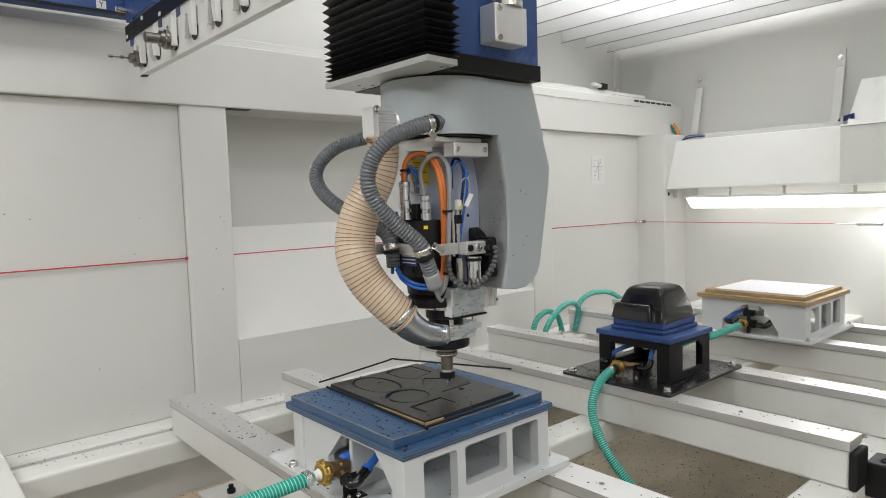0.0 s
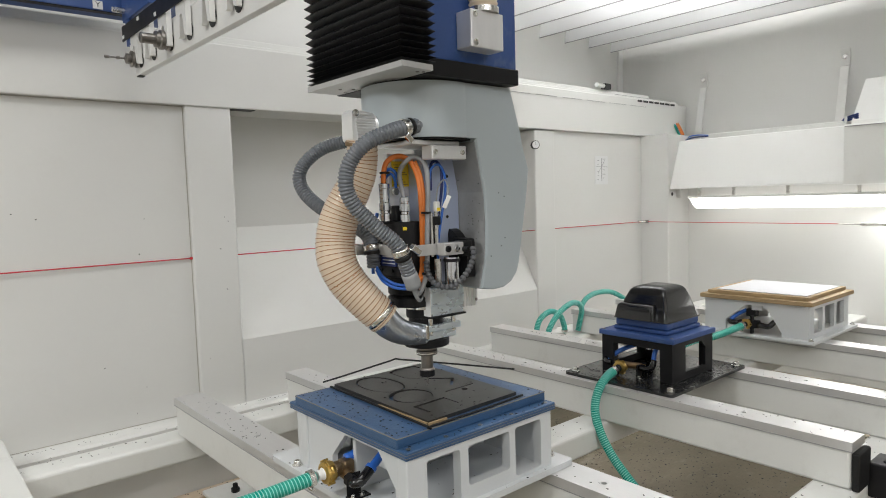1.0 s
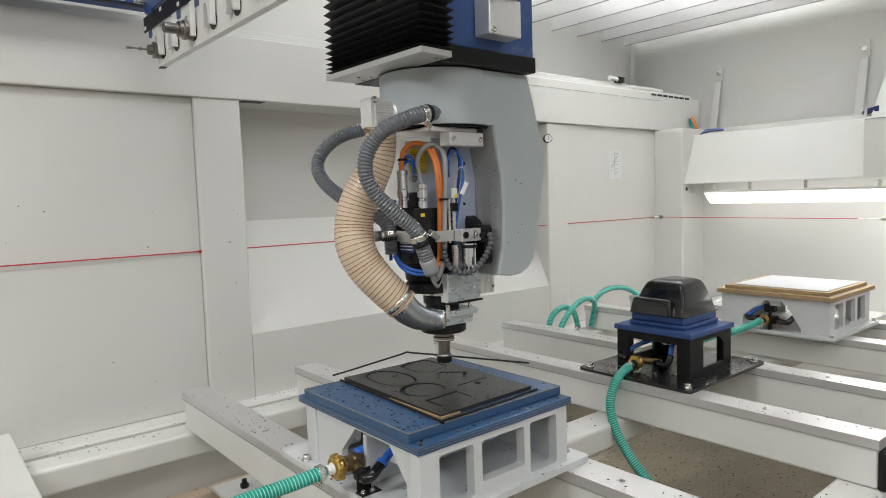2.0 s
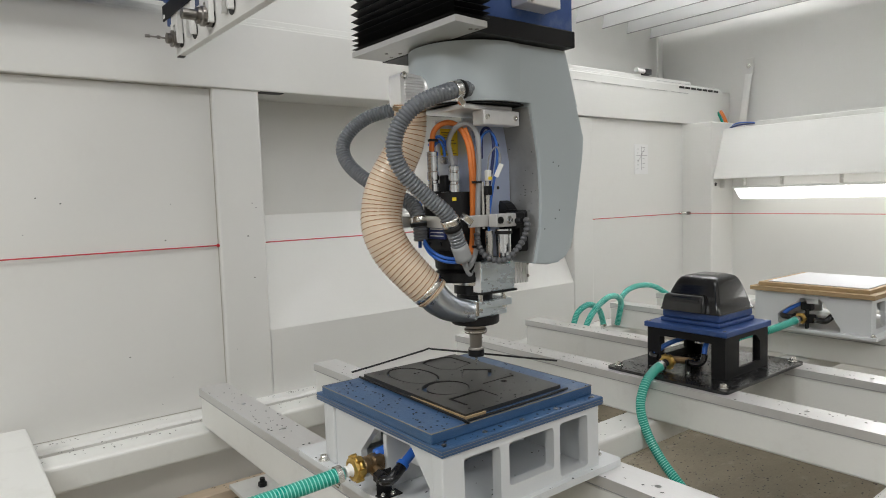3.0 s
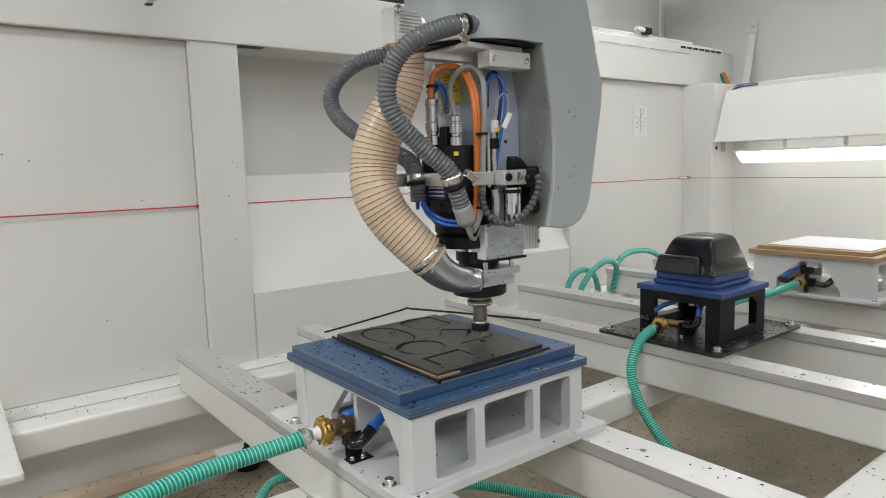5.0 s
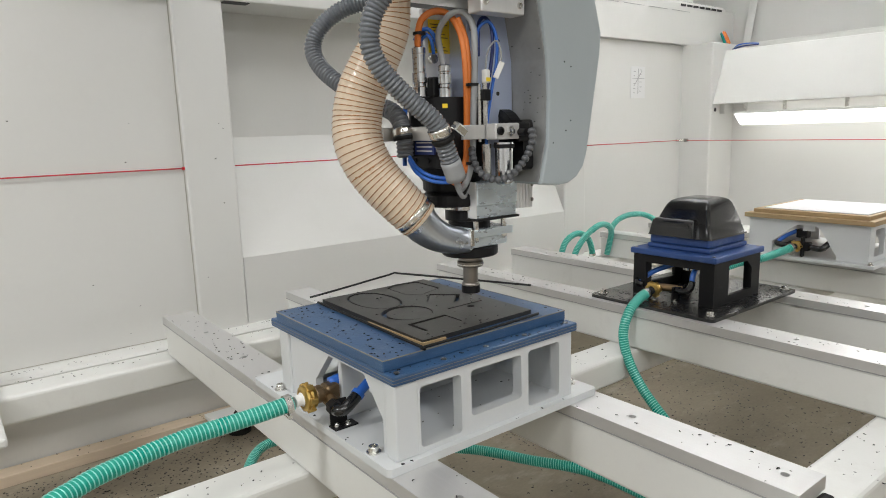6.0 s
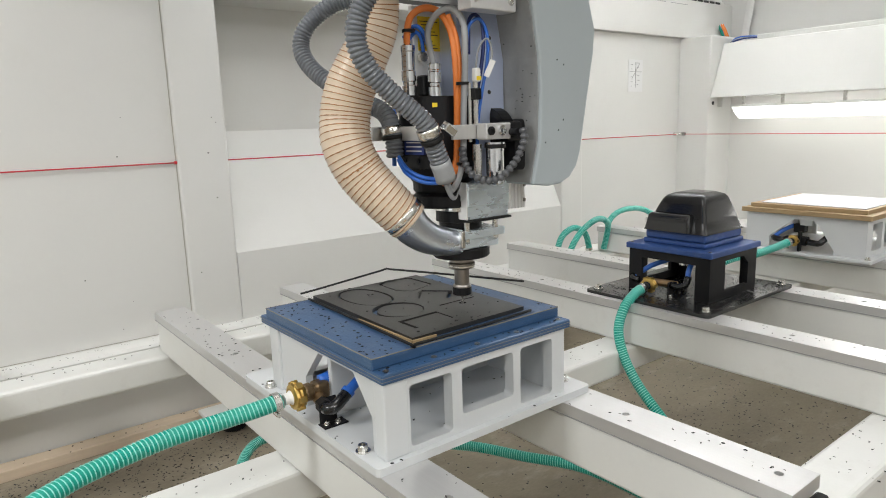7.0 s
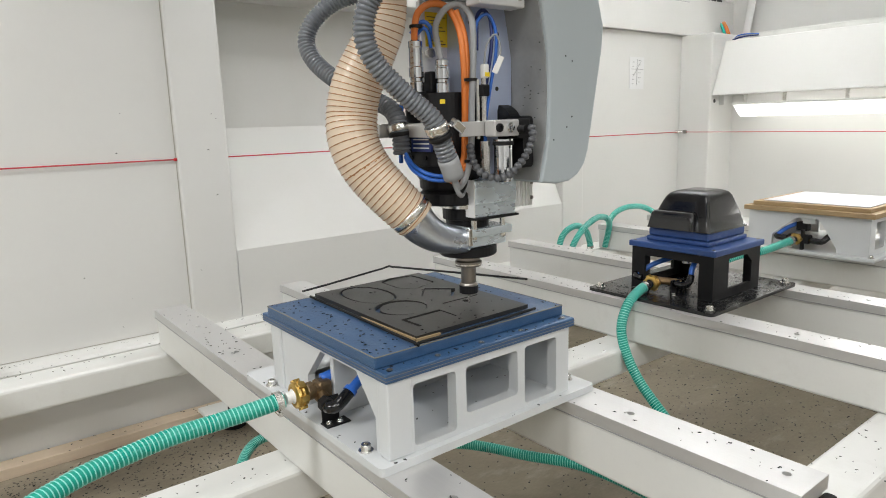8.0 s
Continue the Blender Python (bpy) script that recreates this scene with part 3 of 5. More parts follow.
ply = thing("spoil_board", "blue stained plywood boards stacked on the fixture, edges worn", "board")
part("lower_board", box(0.0, 0.524, -0.034, 0.524, Z1 + 0.0008, 0.976, 0.003), M["blue_ply"], ply)
part("upper_board", box(0.0, 0.520, 0.0, 0.489, 0.9762, 1.0, 0.0025), M["blue_ply"], ply)
for b in ((-0.0005, 0.0018, 0.0, 0.489), (0.0, 0.52, -0.0005, 0.0018), (0.0, 0.52, 0.487, 0.4895), (0.5182, 0.5205, 0.0, 0.489)):
    part("worn_edge", box(*b, 0.9982, 1.0004, 0.0006), M["ply_edge"], ply)
for z in (0.962, 0.969):
    part("ply_seam", box(-0.0006, 0.5246, -0.0346, 0.5246, z, z + 0.0008), M["ply_edge"], ply)
for x in (0.02, 0.135, 0.25, 0.365, 0.50):
    part("screw", lathe([(0.0065, 0), (0.0065, 0.0015), (0.004, 0.002), (0.0035, 0.0005)], 12, Matrix.Translation((x, -0.017, 0.9762))), M["tool"], ply)
for y in (0.506,):
    for x in (0.03, 0.25, 0.49):
        part("screw", lathe([(0.0065, 0), (0.0065, 0.0015), (0.004, 0.002), (0.0035, 0.0005)], 12, Matrix.Translation((x, y, 0.9762))), M["tool"], ply)

# the plastic sheet: slots are cut right through it, the blanks lie in them
SHEET = 1.0015
sheet = thing("plastic_sheet", "dark plastic sheet with milled shapes, clamped on the blue board", "sheet")


def grown(loop, d):
    """The outline moved outwards by d from its middle."""
    c = sum(loop, Vector((0, 0))) / len(loop)
    return [c + (p - c) * (1 + d / (p - c).length) for p in loop]


shapes = [
    [Vector((0.2155 + 0.0535 * math.copysign(abs(math.cos(a)) ** 0.92, math.cos(a)), 0.370 + 0.089 * math.copysign(abs(math.sin(a)) ** 0.92, math.sin(a)))) for a in (math.tau * k / 56 for k in range(56))],
    rounded([(0.312, 0.454), (0.353, 0.477), (0.415, 0.462), (0.415, 0.360), (0.337, 0.335), (0.309, 0.371)], 0.008),
    rounded([(0.356, 0.317), (0.407, 0.265), (0.362, 0.217), (0.308, 0.263)], 0.003),
    ring(0.210, 0.217, 0.0565, 48),
    rounded([(0.158, 0.134), (0.260, 0.139), (0.259, 0.078), (0.159, 0.073)], 0.003),
    rounded([(0.303, 0.178), (0.409, 0.181), (0.409, 0.176), (0.303, 0.173)], 0.001),
    ring(0.356, 0.156, 0.0065, 14),
]
slots = [grown(s, d) for s, d in zip(shapes, (0.0034, 0.0032, 0.0050, 0.0046, 0.0048, 0.0016, 0.0030))]
LOOSE = ((0, 0), (0.0006, -0.0005), (-0.0042, 0.0012), (0.0036, -0.0040), (0.0040, -0.0034))
part("panel", slab([Vector(p) for p in ((0.113, 0.022), (0.437, 0.032), (0.450, 0.476), (0.124, 0.476))], slots, 0.0095, Matrix.Translation((0, 0, SHEET))), M["sheet"], sheet)
for s, (dx, dy) in zip(shapes, LOOSE):
    part("blank", slab(grown(s, -0.0026), [], 0.0084, Matrix.Translation((dx, dy, SHEET))), M["sheet"], sheet, "blank cut free from the sheet")
part("lower_rim", box(0.1085, 0.1125, 0.018, 0.23, SHEET, SHEET + 0.0055), M["wood"], sheet)
part("lower_rim", box(0.1085, 0.17, 0.0165, 0.0212, SHEET, SHEET + 0.0055), M["wood"], sheet)
part("seal", sweep([(0.112, 0.478, 1.005), (0.106, 0.25, 1.005), (0.098, 0.008, 1.005), (0.104, 0.002, 1.005), (0.30, 0.004, 1.005), (0.44, 0.012, 1.005)], 0.0032, 0.02, 8), M["rubber"], sheet, "black sealing cord")
off = thing("offcut_strip", "thin bent black offcut strip standing off the board's edge", "offcut")
part("strip", sweep([(0.108, 0.515, 1.012), (0.18, 0.50, 1.022), (0.33, 0.462, 1.047), (0.345, 0.450, 1.049), (0.45, 0.30, 1.040), (0.562, 0.155, 1.028)], 0.0030, 0.02, 6), M["chip"], off)


# ---------------------------------------------------------------- hoses and couplings
def teal_hose(points, label, r=0.0175, group="vacuum hoses", clamp=True):
    ho = thing("vacuum_hose", label, "hose", group)
    part("hose", sweep(points, r, sides=16, step=0.006), M["teal"], ho)
    part("spiral", coil(points, r - 0.0006, 0.0085, 0.0016), M["teal_rib"], ho, "pale spiral rib of the hose")
    if clamp:
        p, q = Vector(points[0]), Vector(points[1])
        d = (q - p).normalized()
        part("clamp_band", cyl(p + d * 0.003, p + d * 0.017, r + 0.0035, sides=24), M["steel"], ho, "steel hose clamp")
        side = d.cross(Vector((0, 0, 1))).normalized()
        part("clamp_screw", cyl(p + d * 0.010 - Vector((0, 0, r + 0.009)) - side * 0.012, p + d * 0.010 - Vector((0, 0, r + 0.009)) + side * 0.014, 0.0055, sides=10), M["steel"], ho)
    return ho


def coupling(p, d, label, parent_name="hose_coupling", s=1.0):
    """A claw coupling whose axis runs along d from p."""
    cp = thing(parent_name, label, "coupling", "hose couplings")
    m = Matrix.Translation(p) @ Vector(d).to_track_quat("Z", "Y").to_matrix().to_4x4() @ Matrix.Diagonal((s, s, s, 1))
    part("nozzle", lathe([(0.0115, -0.016), (0.0128, -0.013), (0.0128, -0.004), (0.016, 0.0)], 20, m), M["white_pl" if s > 1 else "rubber"], cp)
    part("collar", lathe([(0.0205, 0.0), (0.0275, 0.003), (0.029, 0.009), (0.026, 0.014), (0.029, 0.018), (0.027, 0.026), (0.021, 0.030)], 24, m), M["brass"], cp, "knurled brass collar")
    for a in range(0, 360, 60):
        part("claw", box(0.024, 0.033, -0.007, 0.007, 0.006, 0.024, 0.002, m=m @ Matrix.Rotation(radians(a), 4, "Z")), M["brass"], cp)
    part("body", lathe([(0.018, 0.028), (0.020, 0.033), (0.020, 0.046), (0.015, 0.050), (0.015, 0.060)], 20, m), M["bronze"], cp, "bronze pipe body")
    return cp


H1 = [(-0.086, 0.237, 0.865), (-0.12, 0.239, 0.861), (-0.203, 0.252, 0.852), (-0.312, 0.253, 0.849), (-0.416, 0.235, 0.845), (-0.502, 0.205, 0.842), (-0.60, 0.15, 0.825), (-0.80, 0.02, 0.72)]
teal_hose(H1, "teal spiral vacuum hose clamped to the white fixture's coupling")
coupling((-0.064, 0.235, 0.866), (1, 0.02, 0.02), "brass claw coupling on a bronze pipe at the white fixture", s=1.001)
el = thing("elbow_valve", "black plastic elbow and bracket on the fixture's base plate", "valve")
part("bracket", box(-0.016, 0.026, 0.200, 0.204, Z0 + 0.001, 0.858, 0.0015), M["black"], el)
part("bracket_foot", box(-0.018, 0.040, 0.175, 0.2075, Z0 + 0.0005, Z0 + 0.004, 0.0012), M["black"], el)
part("cross_body", box(-0.010, 0.026, 0.222, 0.258, 0.844, 0.884, 0.008), M["bronze"], el, "bronze tee")
part("pipe", cyl((-0.004, 0.262, 0.860), (-0.002, 0.205, 0.848), 0.015, sides=16), M["bronze"], el, "bronze pipe")
part("nut", cyl((-0.008, 0.204, 0.847), (-0.011, 0.180, 0.846), 0.0165, sides=6, bevel=0.001), M["black"], el)
part("elbow", sweep([(-0.010, 0.190, 0.846), (-0.010, 0.172, 0.845), (0.002, 0.164, 0.849), (0.024, 0.168, 0.860), (0.040, 0.172, 0.869)], 0.0135, 0.006, 14), M["black_abs"], el)
part("collar", cyl((0.036, 0.171, 0.867), (0.044, 0.173, 0.872), 0.0150, sides=16), M["bluetube"], el)
part("tube", sweep([(0.040, 0.172, 0.869), (0.075, 0.178, 0.890), (0.13, 0.19, 0.925)], 0.0108, 0.01, 12), M["bluetube"], el, "blue plastic tube")
part("tube", sweep([(0.012, 0.250, 0.880), (0.05, 0.245, 0.888), (0.10, 0.238, 0.900)], 0.0120, 0.01, 12), M["bluetube"], el, "blue plastic tube")
part("fitting", cyl((0.092, 0.239, 0.899), (0.125, 0.235, 0.907), 0.0175, sides=12, bevel=0.003), M["black"], el)
for x, y in ((-0.006, 0.190), (0.018, 0.186)):
    bolt(x, y, Z0 + 0.0042, el, 0.0055)
teal_hose([(0.0, 0.62, 0.14), (0.02, 0.85, 0.22), (0.10, 1.08, 0.28), (0.24, 1.20, 0.30), (0.42, 1.10, 0.28), (0.60, 0.90, 0.28), (0.773, 0.657, 0.30), (0.869, 0.471, 0.30), (0.967, 0.271, 0.30), (1.05, 0.02, 0.25)], "teal spiral vacuum hose hanging under the white fixture", clamp=False)

# ---------------------------------------------------------------- black fixture with the moulded cover
PL = RAIL + 0.012
bf = thing("fixture_base", "black steel fixture stand bolted to two rails, covered in chips", "fixture")
part("base_plate", slab(rounded([(1.325, 0.075), (1.925, 0.075), (1.925, 0.585), (1.325, 0.585)], 0.02), [], 0.0115, Matrix.Translation((0, 0, RAIL + 0.0005))), M["plate_black"], bf, "black base plate strewn with chips")
for x, y in ((1.36, 0.105), (1.89, 0.105), (1.36, 0.55), (1.89, 0.55)):
    bolt(x, y, PL + 0.0005, bf, 0.012)
BX0, BX1, BY0, BY1, BZ = 1.455, 1.775, 0.150, 0.480, 0.950
win = [rounded([(BX0 + 0.10, PL + 0.03), (BX1 - 0.06, PL + 0.03), (BX1 - 0.06, BZ - 0.05), (BX1 - 0.095, BZ - 0.02), (BX0 + 0.10, BZ - 0.02)], 0.004)]
for y in (BY0, BY1 - 0.012):
    part("side_panel", slab([Vector(p) for p in ((BX0, PL), (BX1, PL), (BX1, BZ), (BX0, BZ))], win, 0.012, facing_y(y)), M["black"], bf)
op = [Vector(p) for p in ((BY0 + 0.012, PL), (BY0 + 0.055, PL), (BY0 + 0.055, BZ - 0.03), (BY1 - 0.055, BZ - 0.03), (BY1 - 0.055, PL), (BY1 - 0.012, PL), (BY1 - 0.012, BZ), (BY0 + 0.012, BZ))]
for x in (BX0, BX1 - 0.012):
    part("end_frame", slab(op, [], 0.012, facing_x(x)), M["black"], bf)
part("post", cyl((1.56, 0.315, BZ - 0.06), (1.56, 0.315, BZ), 0.016, sides=16), M["steel"], bf)
bp = thing("mould_plate", "blue painted mounting plate and plinth on the black stand", "plate")
part("plate", box(1.445, 1.785, 0.140, 0.490, BZ + 0.0005, BZ + 0.022, 0.004), M["blue"], bp)
part("plinth", box(1.490, 1.756, 0.192, 0.446, BZ + 0.0225, BZ + 0.040, 0.006, seg=3), M["blue"], bp)
part("upper_plinth", box(1.497, 1.750, 0.199, 0.440, BZ + 0.0405, BZ + 0.071, 0.007, seg=3), M["blue"], bp)
for x in (1.462, 1.768):
    for y in (0.157, 0.473):
        part("screw", cyl((x, y, BZ + 0.022), (x, y, BZ + 0.0245), 0.006, sides=10), M["tool"], bp)


def moulded_cover():
    """A vacuum formed hood: lofted from foot to crown, with a stepped nose."""
    cv = thing("moulded_cover", "glossy black vacuum-formed plastic cover on the blue plate", "cover")
    base = BZ + 0.0715
    rows = [(0.0, 1.488, 1.757, 0.190, 0.448, 0.016), (0.003, 1.488, 1.757, 0.190, 0.448, 0.016), (0.005, 1.494, 1.752, 0.197, 0.442, 0.016), (0.050, 1.512, 1.740, 0.211, 0.428, 0.015), (0.098, 1.534, 1.725, 0.227, 0.411, 0.014),
            (0.115, 1.543, 1.718, 0.234, 0.404, 0.014), (0.126, 1.553, 1.710, 0.242, 0.395, 0.013), (0.133, 1.572, 1.698, 0.256, 0.382, 0.012), (0.137, 1.60, 1.685, 0.275, 0.365, 0.012)]
    b = bmesh.new()
    rings = []
    for h, x0, x1, y0, y1, r in rows:
        loop = rounded([(x0, y0), (x1, y0), (x1, y1), (x0, y1)], r, 5)
        rings.append([b.verts.new((p.x, p.y, base + h)) for p in loop])
    for a, c in zip(rings, rings[1:]):
        for k in range(len(a)):
            b.faces.new((a[k - 1], a[k], c[k], c[k - 1])).smooth = True
    b.faces.new(rings[-1])
    part("hood", b, M["black_abs"], cv)
    b = bmesh.new()
    rings = []
    for h, x0, y0, y1, r in ((0.003, 1.474, 0.248, 0.434, 0.010), (0.035, 1.480, 0.252, 0.429, 0.010), (0.058, 1.485, 0.256, 0.424, 0.009), (0.064, 1.490, 0.260, 0.419, 0.009), (0.0665, 1.498, 0.267, 0.412, 0.008)):
        loop = rounded([(x0, y0), (1.60, y0), (1.60, y1), (x0, y1)], r, 4)
        rings.append([b.verts.new((p.x, p.y, base + h)) for p in loop])
    for a, c in zip(rings, rings[1:]):
        for k in range(len(a)):
            b.faces.new((a[k - 1], a[k], c[k], c[k - 1])).smooth = True
    b.faces.new(rings[-1])
    part("nose", b, M["black_abs"], cv, "stepped nose of the cover")
    part("inset", slab(rounded([(0.268, base + 0.038), (0.414, base + 0.038), (0.410, base + 0.050), (0.272, base + 0.050)], 0.004), [], 0.0025, facing_x(1.4800)), M["black_abs"], cv)


moulded_cover()
H2 = [(1.395, 0.372, 0.822), (1.345, 0.375, 0.806), (1.28, 0.372, 0.765), (1.245, 0.367, 0.690), (1.24, 0.336, 0.602), (1.24, 0.275, 0.515), (1.235, 0.176, 0.43), (1.22, 0.06, 0.34), (1.18, -0.06, 0.25)]
teal_hose(H2, "teal spiral vacuum hose bending down from the black stand")
coupling((1.415, 0.372, 0.826), (1, 0.05, 0.08), "brass claw coupling at the black stand", s=0.95)
ev = thing("elbow_valve", "black plastic elbows with blue tubes on the black stand", "valve")
part("body", cyl((1.46, 0.37, 0.833), (1.475, 0.28, 0.835), 0.014, sides=12), M["bronze"], ev)
part("elbow", sweep([(1.458, 0.30, 0.833), (1.458, 0.262, 0.832), (1.466, 0.245, 0.845), (1.476, 0.243, 0.87)], 0.012, 0.01, 12), M["black_abs"], ev)
part("elbow", sweep([(1.45, 0.43, 0.833), (1.45, 0.455, 0.836), (1.462, 0.462, 0.845)], 0.012, 0.01, 12), M["black_abs"], ev)
part("tube", sweep([(1.472, 0.244, 0.858), (1.484, 0.246, 0.895), (1.52, 0.25, 0.925), (1.56, 0.26, 0.94)], 0.0095, 0.01, 10), M["bluetube"], ev, "blue plastic tube")
part("tube", sweep([(1.458, 0.455, 0.840), (1.50, 0.42, 0.878), (1.55, 0.37, 0.905), (1.58, 0.34, 0.925)], 0.0095, 0.01, 10), M["bluetube"], ev, "blue plastic tube")
part("nut", cyl((1.4755, 0.298, 0.835), (1.477, 0.280, 0.835), 0.017, sides=6, bevel=0.001), M["black_abs"], ev)
part("bracket", box(1.44, 1.475, 0.300, 0.304, PL + 0.0005, 0.845, 0.001), M["black"], ev)
bolt(1.44, 0.29, PL + 0.0005, ev, 0.006)

# ---------------------------------------------------------------- pale fixture with the wooden boards
pf = thing("fixture_base", "pale grey welded steel fixture base far down the rails", "fixture")
FX0, FX1, FY0, FY1, FZ = 2.555, 3.09, 0.055, 0.590, 0.966
part("base_plate", box(2.52, 3.13, 0.02, 0.63, RAIL + 0.0005, RAIL + 0.0165, 0.003), M["fixture"], pf)
sw = [rounded([(FX0 + a, PL + 0.03), (FX0 + c, PL + 0.03), (FX0 + c, FZ - 0.022), (FX0 + a, FZ - 0.022)], 0.01) for a, c in ((0.06, 0.17), (0.20, 0.33), (0.36, 0.47))]
for y in (FY0, FY1 - 0.02):
    part("side_panel", slab([Vector(p) for p in ((FX0, RAIL + 0.017), (FX1, RAIL + 0.017), (FX1, FZ), (FX0, FZ))], sw, 0.02, facing_y(y)), M["fixture"], pf)
en = [Vector(p) for p in ((FY0 + 0.02, RAIL + 0.017), (FY0 + 0.13, RAIL + 0.017), (FY0 + 0.13, RAIL + 0.035), (FY0 + 0.20, FZ - 0.040), (FY0 + 0.225, FZ - 0.022), (FY0 + 0.31, FZ - 0.022), (FY0 + 0.42, RAIL + 0.075), (FY0 + 0.42, RAIL + 0.017), (FY1 - 0.02, RAIL + 0.017), (FY1 - 0.02, FZ), (FY0 + 0.02, FZ))]
for x in (FX0, FX1 - 0.016):
    part("end_panel", slab(en, [], 0.016, facing_x(x)), M["fixture"], pf)
part("rib", box(FX0 + 0.018, FX0 + 0.034, FY0 + 0.235, FY0 + 0.290, FZ - 0.050, FZ, 0.002), M["fixture"], pf)
for x, y in ((2.54, 0.04), (2.54, 0.61), (3.11, 0.04)):
    bolt(x, y, RAIL + 0.017, pf, 0.009)
wb = thing("wooden_board", "raw plywood boards stacked on the pale fixture", "board")
part("lower_board", box(2.535, 3.11, 0.035, 0.610, FZ + 0.0005, FZ + 0.022, 0.002), M["wood"], wb)
part("upper_board", box(2.565, 3.08, 0.065, 0.580, FZ + 0.0225, FZ + 0.041, 0.002), M["wood"], wb)
ws = thing("white_sheet", "thin white plastic sheet lying on the wooden board", "sheet")
part("sheet", box(2.60, 3.05, 0.085, 0.545, FZ + 0.0415, FZ + 0.045, 0.001), M["white"], ws)
# Slightly wider black layer paints the shaded gap beneath the white sheet.
part("gap_shade", box(2.599, 3.051, 0.084, 0.546, FZ + 0.0412, FZ + 0.0422), M["ink"], ws)
teal_hose([(2.50, 0.355, 0.845), (2.42, 0.375, 0.83), (2.33, 0.42, 0.805), (2.24, 0.50, 0.78), (2.14, 0.60, 0.70), (2.1, 0.68, 0.56)], "teal spiral vacuum hose at the pale fixture")
coupling((2.515, 0.352, 0.847), (1, 0, 0.03), "brass claw coupling at the pale fixture", s=0.85)
e3 = thing("elbow_valve", "black plastic elbows with blue tubes on the pale fixture", "valve")
part("body", box(2.545, 2.585, 0.30, 0.40, 0.825, 0.865, 0.006), M["black"], e3)
part("elbow", sweep([(2.55, 0.30, 0.845), (2.55, 0.25, 0.842), (2.56, 0.235, 0.855), (2.60, 0.22, 0.88)], 0.014, 0.012, 10), M["black_abs"], e3)
part("elbow", sweep([(2.55, 0.40, 0.845), (2.55, 0.44, 0.845), (2.56, 0.455, 0.85)], 0.014, 0.012, 10), M["black_abs"], e3)
part("tube", sweep([(2.56, 0.45, 0.855), (2.58, 0.42, 0.885), (2.60, 0.38, 0.91)], 0.010, 0.01, 8), M["bluetube"], e3, "blue plastic tube")
part("tube", sweep([(2.59, 0.225, 0.875), (2.63, 0.22, 0.895), (2.66, 0.24, 0.91)], 0.010, 0.01, 8), M["bluetube"], e3, "blue plastic tube")
part("bracket", box(2.535, 2.56, 0.325, 0.335, RAIL + 0.017, 0.89, 0.001), M["black"], e3)
part("top_block", box(2.575, 2.62, 0.325, 0.375, 0.880, 0.920, 0.004), M["black"], e3)

# loops of hose between the far rails
teal_hose([(2.187, 1.50, 0.62), (2.19, 1.5, 0.72), (2.235, 1.5, 0.785), (2.33, 1.5, 0.812), (2.42, 1.5, 0.77), (2.455, 1.5, 0.70), (2.462, 1.5, 0.66)][::-1], "teal hose looping up between the far rails")
teal_hose([(2.20, 1.44, 0.62), (2.235, 1.44, 0.715), (2.324, 1.44, 0.801), (2.449, 1.44, 0.853), (2.55, 1.45, 0.835), (2.60, 1.47, 0.78), (2.60, 1.5, 0.65)], "teal hose arching over the far rails", clamp=False)
teal_hose([(2.72, 1.60, 0.64), (2.765, 1.60, 0.77), (2.845, 1.60, 0.832), (2.993, 1.60, 0.850), (3.15, 1.58, 0.82), (3.3, 1.5, 0.70)], "teal hose arching behind the far rails", clamp=False)
# ---------------------------------------------------------------- milling head; its own space has the tool's tip as origin
head = thing("milling_head", "five-axis milling head with hoses on a bellows-covered ram", "milling head")
TIP0 = (0.300, 0.166, 1.0135)


def h(name, bm, material, parent=None, label="", smooth=False):
    return part(name, bm, M[material], parent or head, label, smooth)


# spindle, tool and chip hood
h("cutter", lathe([(0.0012, 0.0), (0.0032, 0.0015), (0.0032, 0.018), (0.004, 0.02), (0.004, 0.028)], 12), "steel", label="thin steel milling cutter")
hold = h("tool_holder", lathe([(0.012, 0.024), (0.0205, 0.0245), (0.0215, 0.027), (0.0215, 0.046), (0.020, 0.049), (0.0175, 0.050), (0.0175, 0.086), (0.021, 0.089), (0.030, 0.0895), (0.031, 0.091), (0.031, 0.101), (0.0275, 0.104), (0.0275, 0.112), (0.033, 0.114), (0.033, 0.118)], 36), "tool", label="dark steel collet holder")
h("nut", lathe([(0.0185, 0.0255), (0.0222, 0.026), (0.0222, 0.043), (0.0190, 0.0445)], 24), "black", hold)
h("grip_ring", lathe([(0.0305, 0.0925), (0.0318, 0.0935), (0.0318, 0.0965), (0.0305, 0.0975)], 36), "steel", hold)
h("nose_ring", lathe([(0.050, 0.117), (0.063, 0.118), (0.066, 0.121), (0.066, 0.138), (0.063, 0.141), (0.040, 0.142)], 44), "black", label="black ring round the spindle nose")
h("nose", lathe([(0.052, 0.141), (0.055, 0.143), (0.055, 0.152), (0.049, 0.16), (0.049, 0.20), (0.056, 0.202), (0.056, 0.225), (0.05, 0.228), (0.05, 0.236), (0.064, 0.238), (0.064, 0.252)], 40), "black")
h("seal_ring", lathe([(0.0565, 0.226), (0.062, 0.228), (0.062, 0.236), (0.0565, 0.237)], 40), "steel")
h("hood_block", box(-0.045, 0.066, -0.058, 0.055, 0.142, 0.166, 0.003), "alu_b")
h("hood_plate", box(-0.050, 0.078, -0.066, 0.02, 0.1665, 0.184, 0.002), "alu_b")
for x in (-0.03, 0.055):
    h("guide_pin", cyl((x, -0.058, 0.160), (x, -0.058, 0.2034), 0.0065, sides=14), "steel")
h("lift_plate", box(-0.034, 0.094, -0.072, 0.03, 0.2035, 0.2085, 0.001), "black")
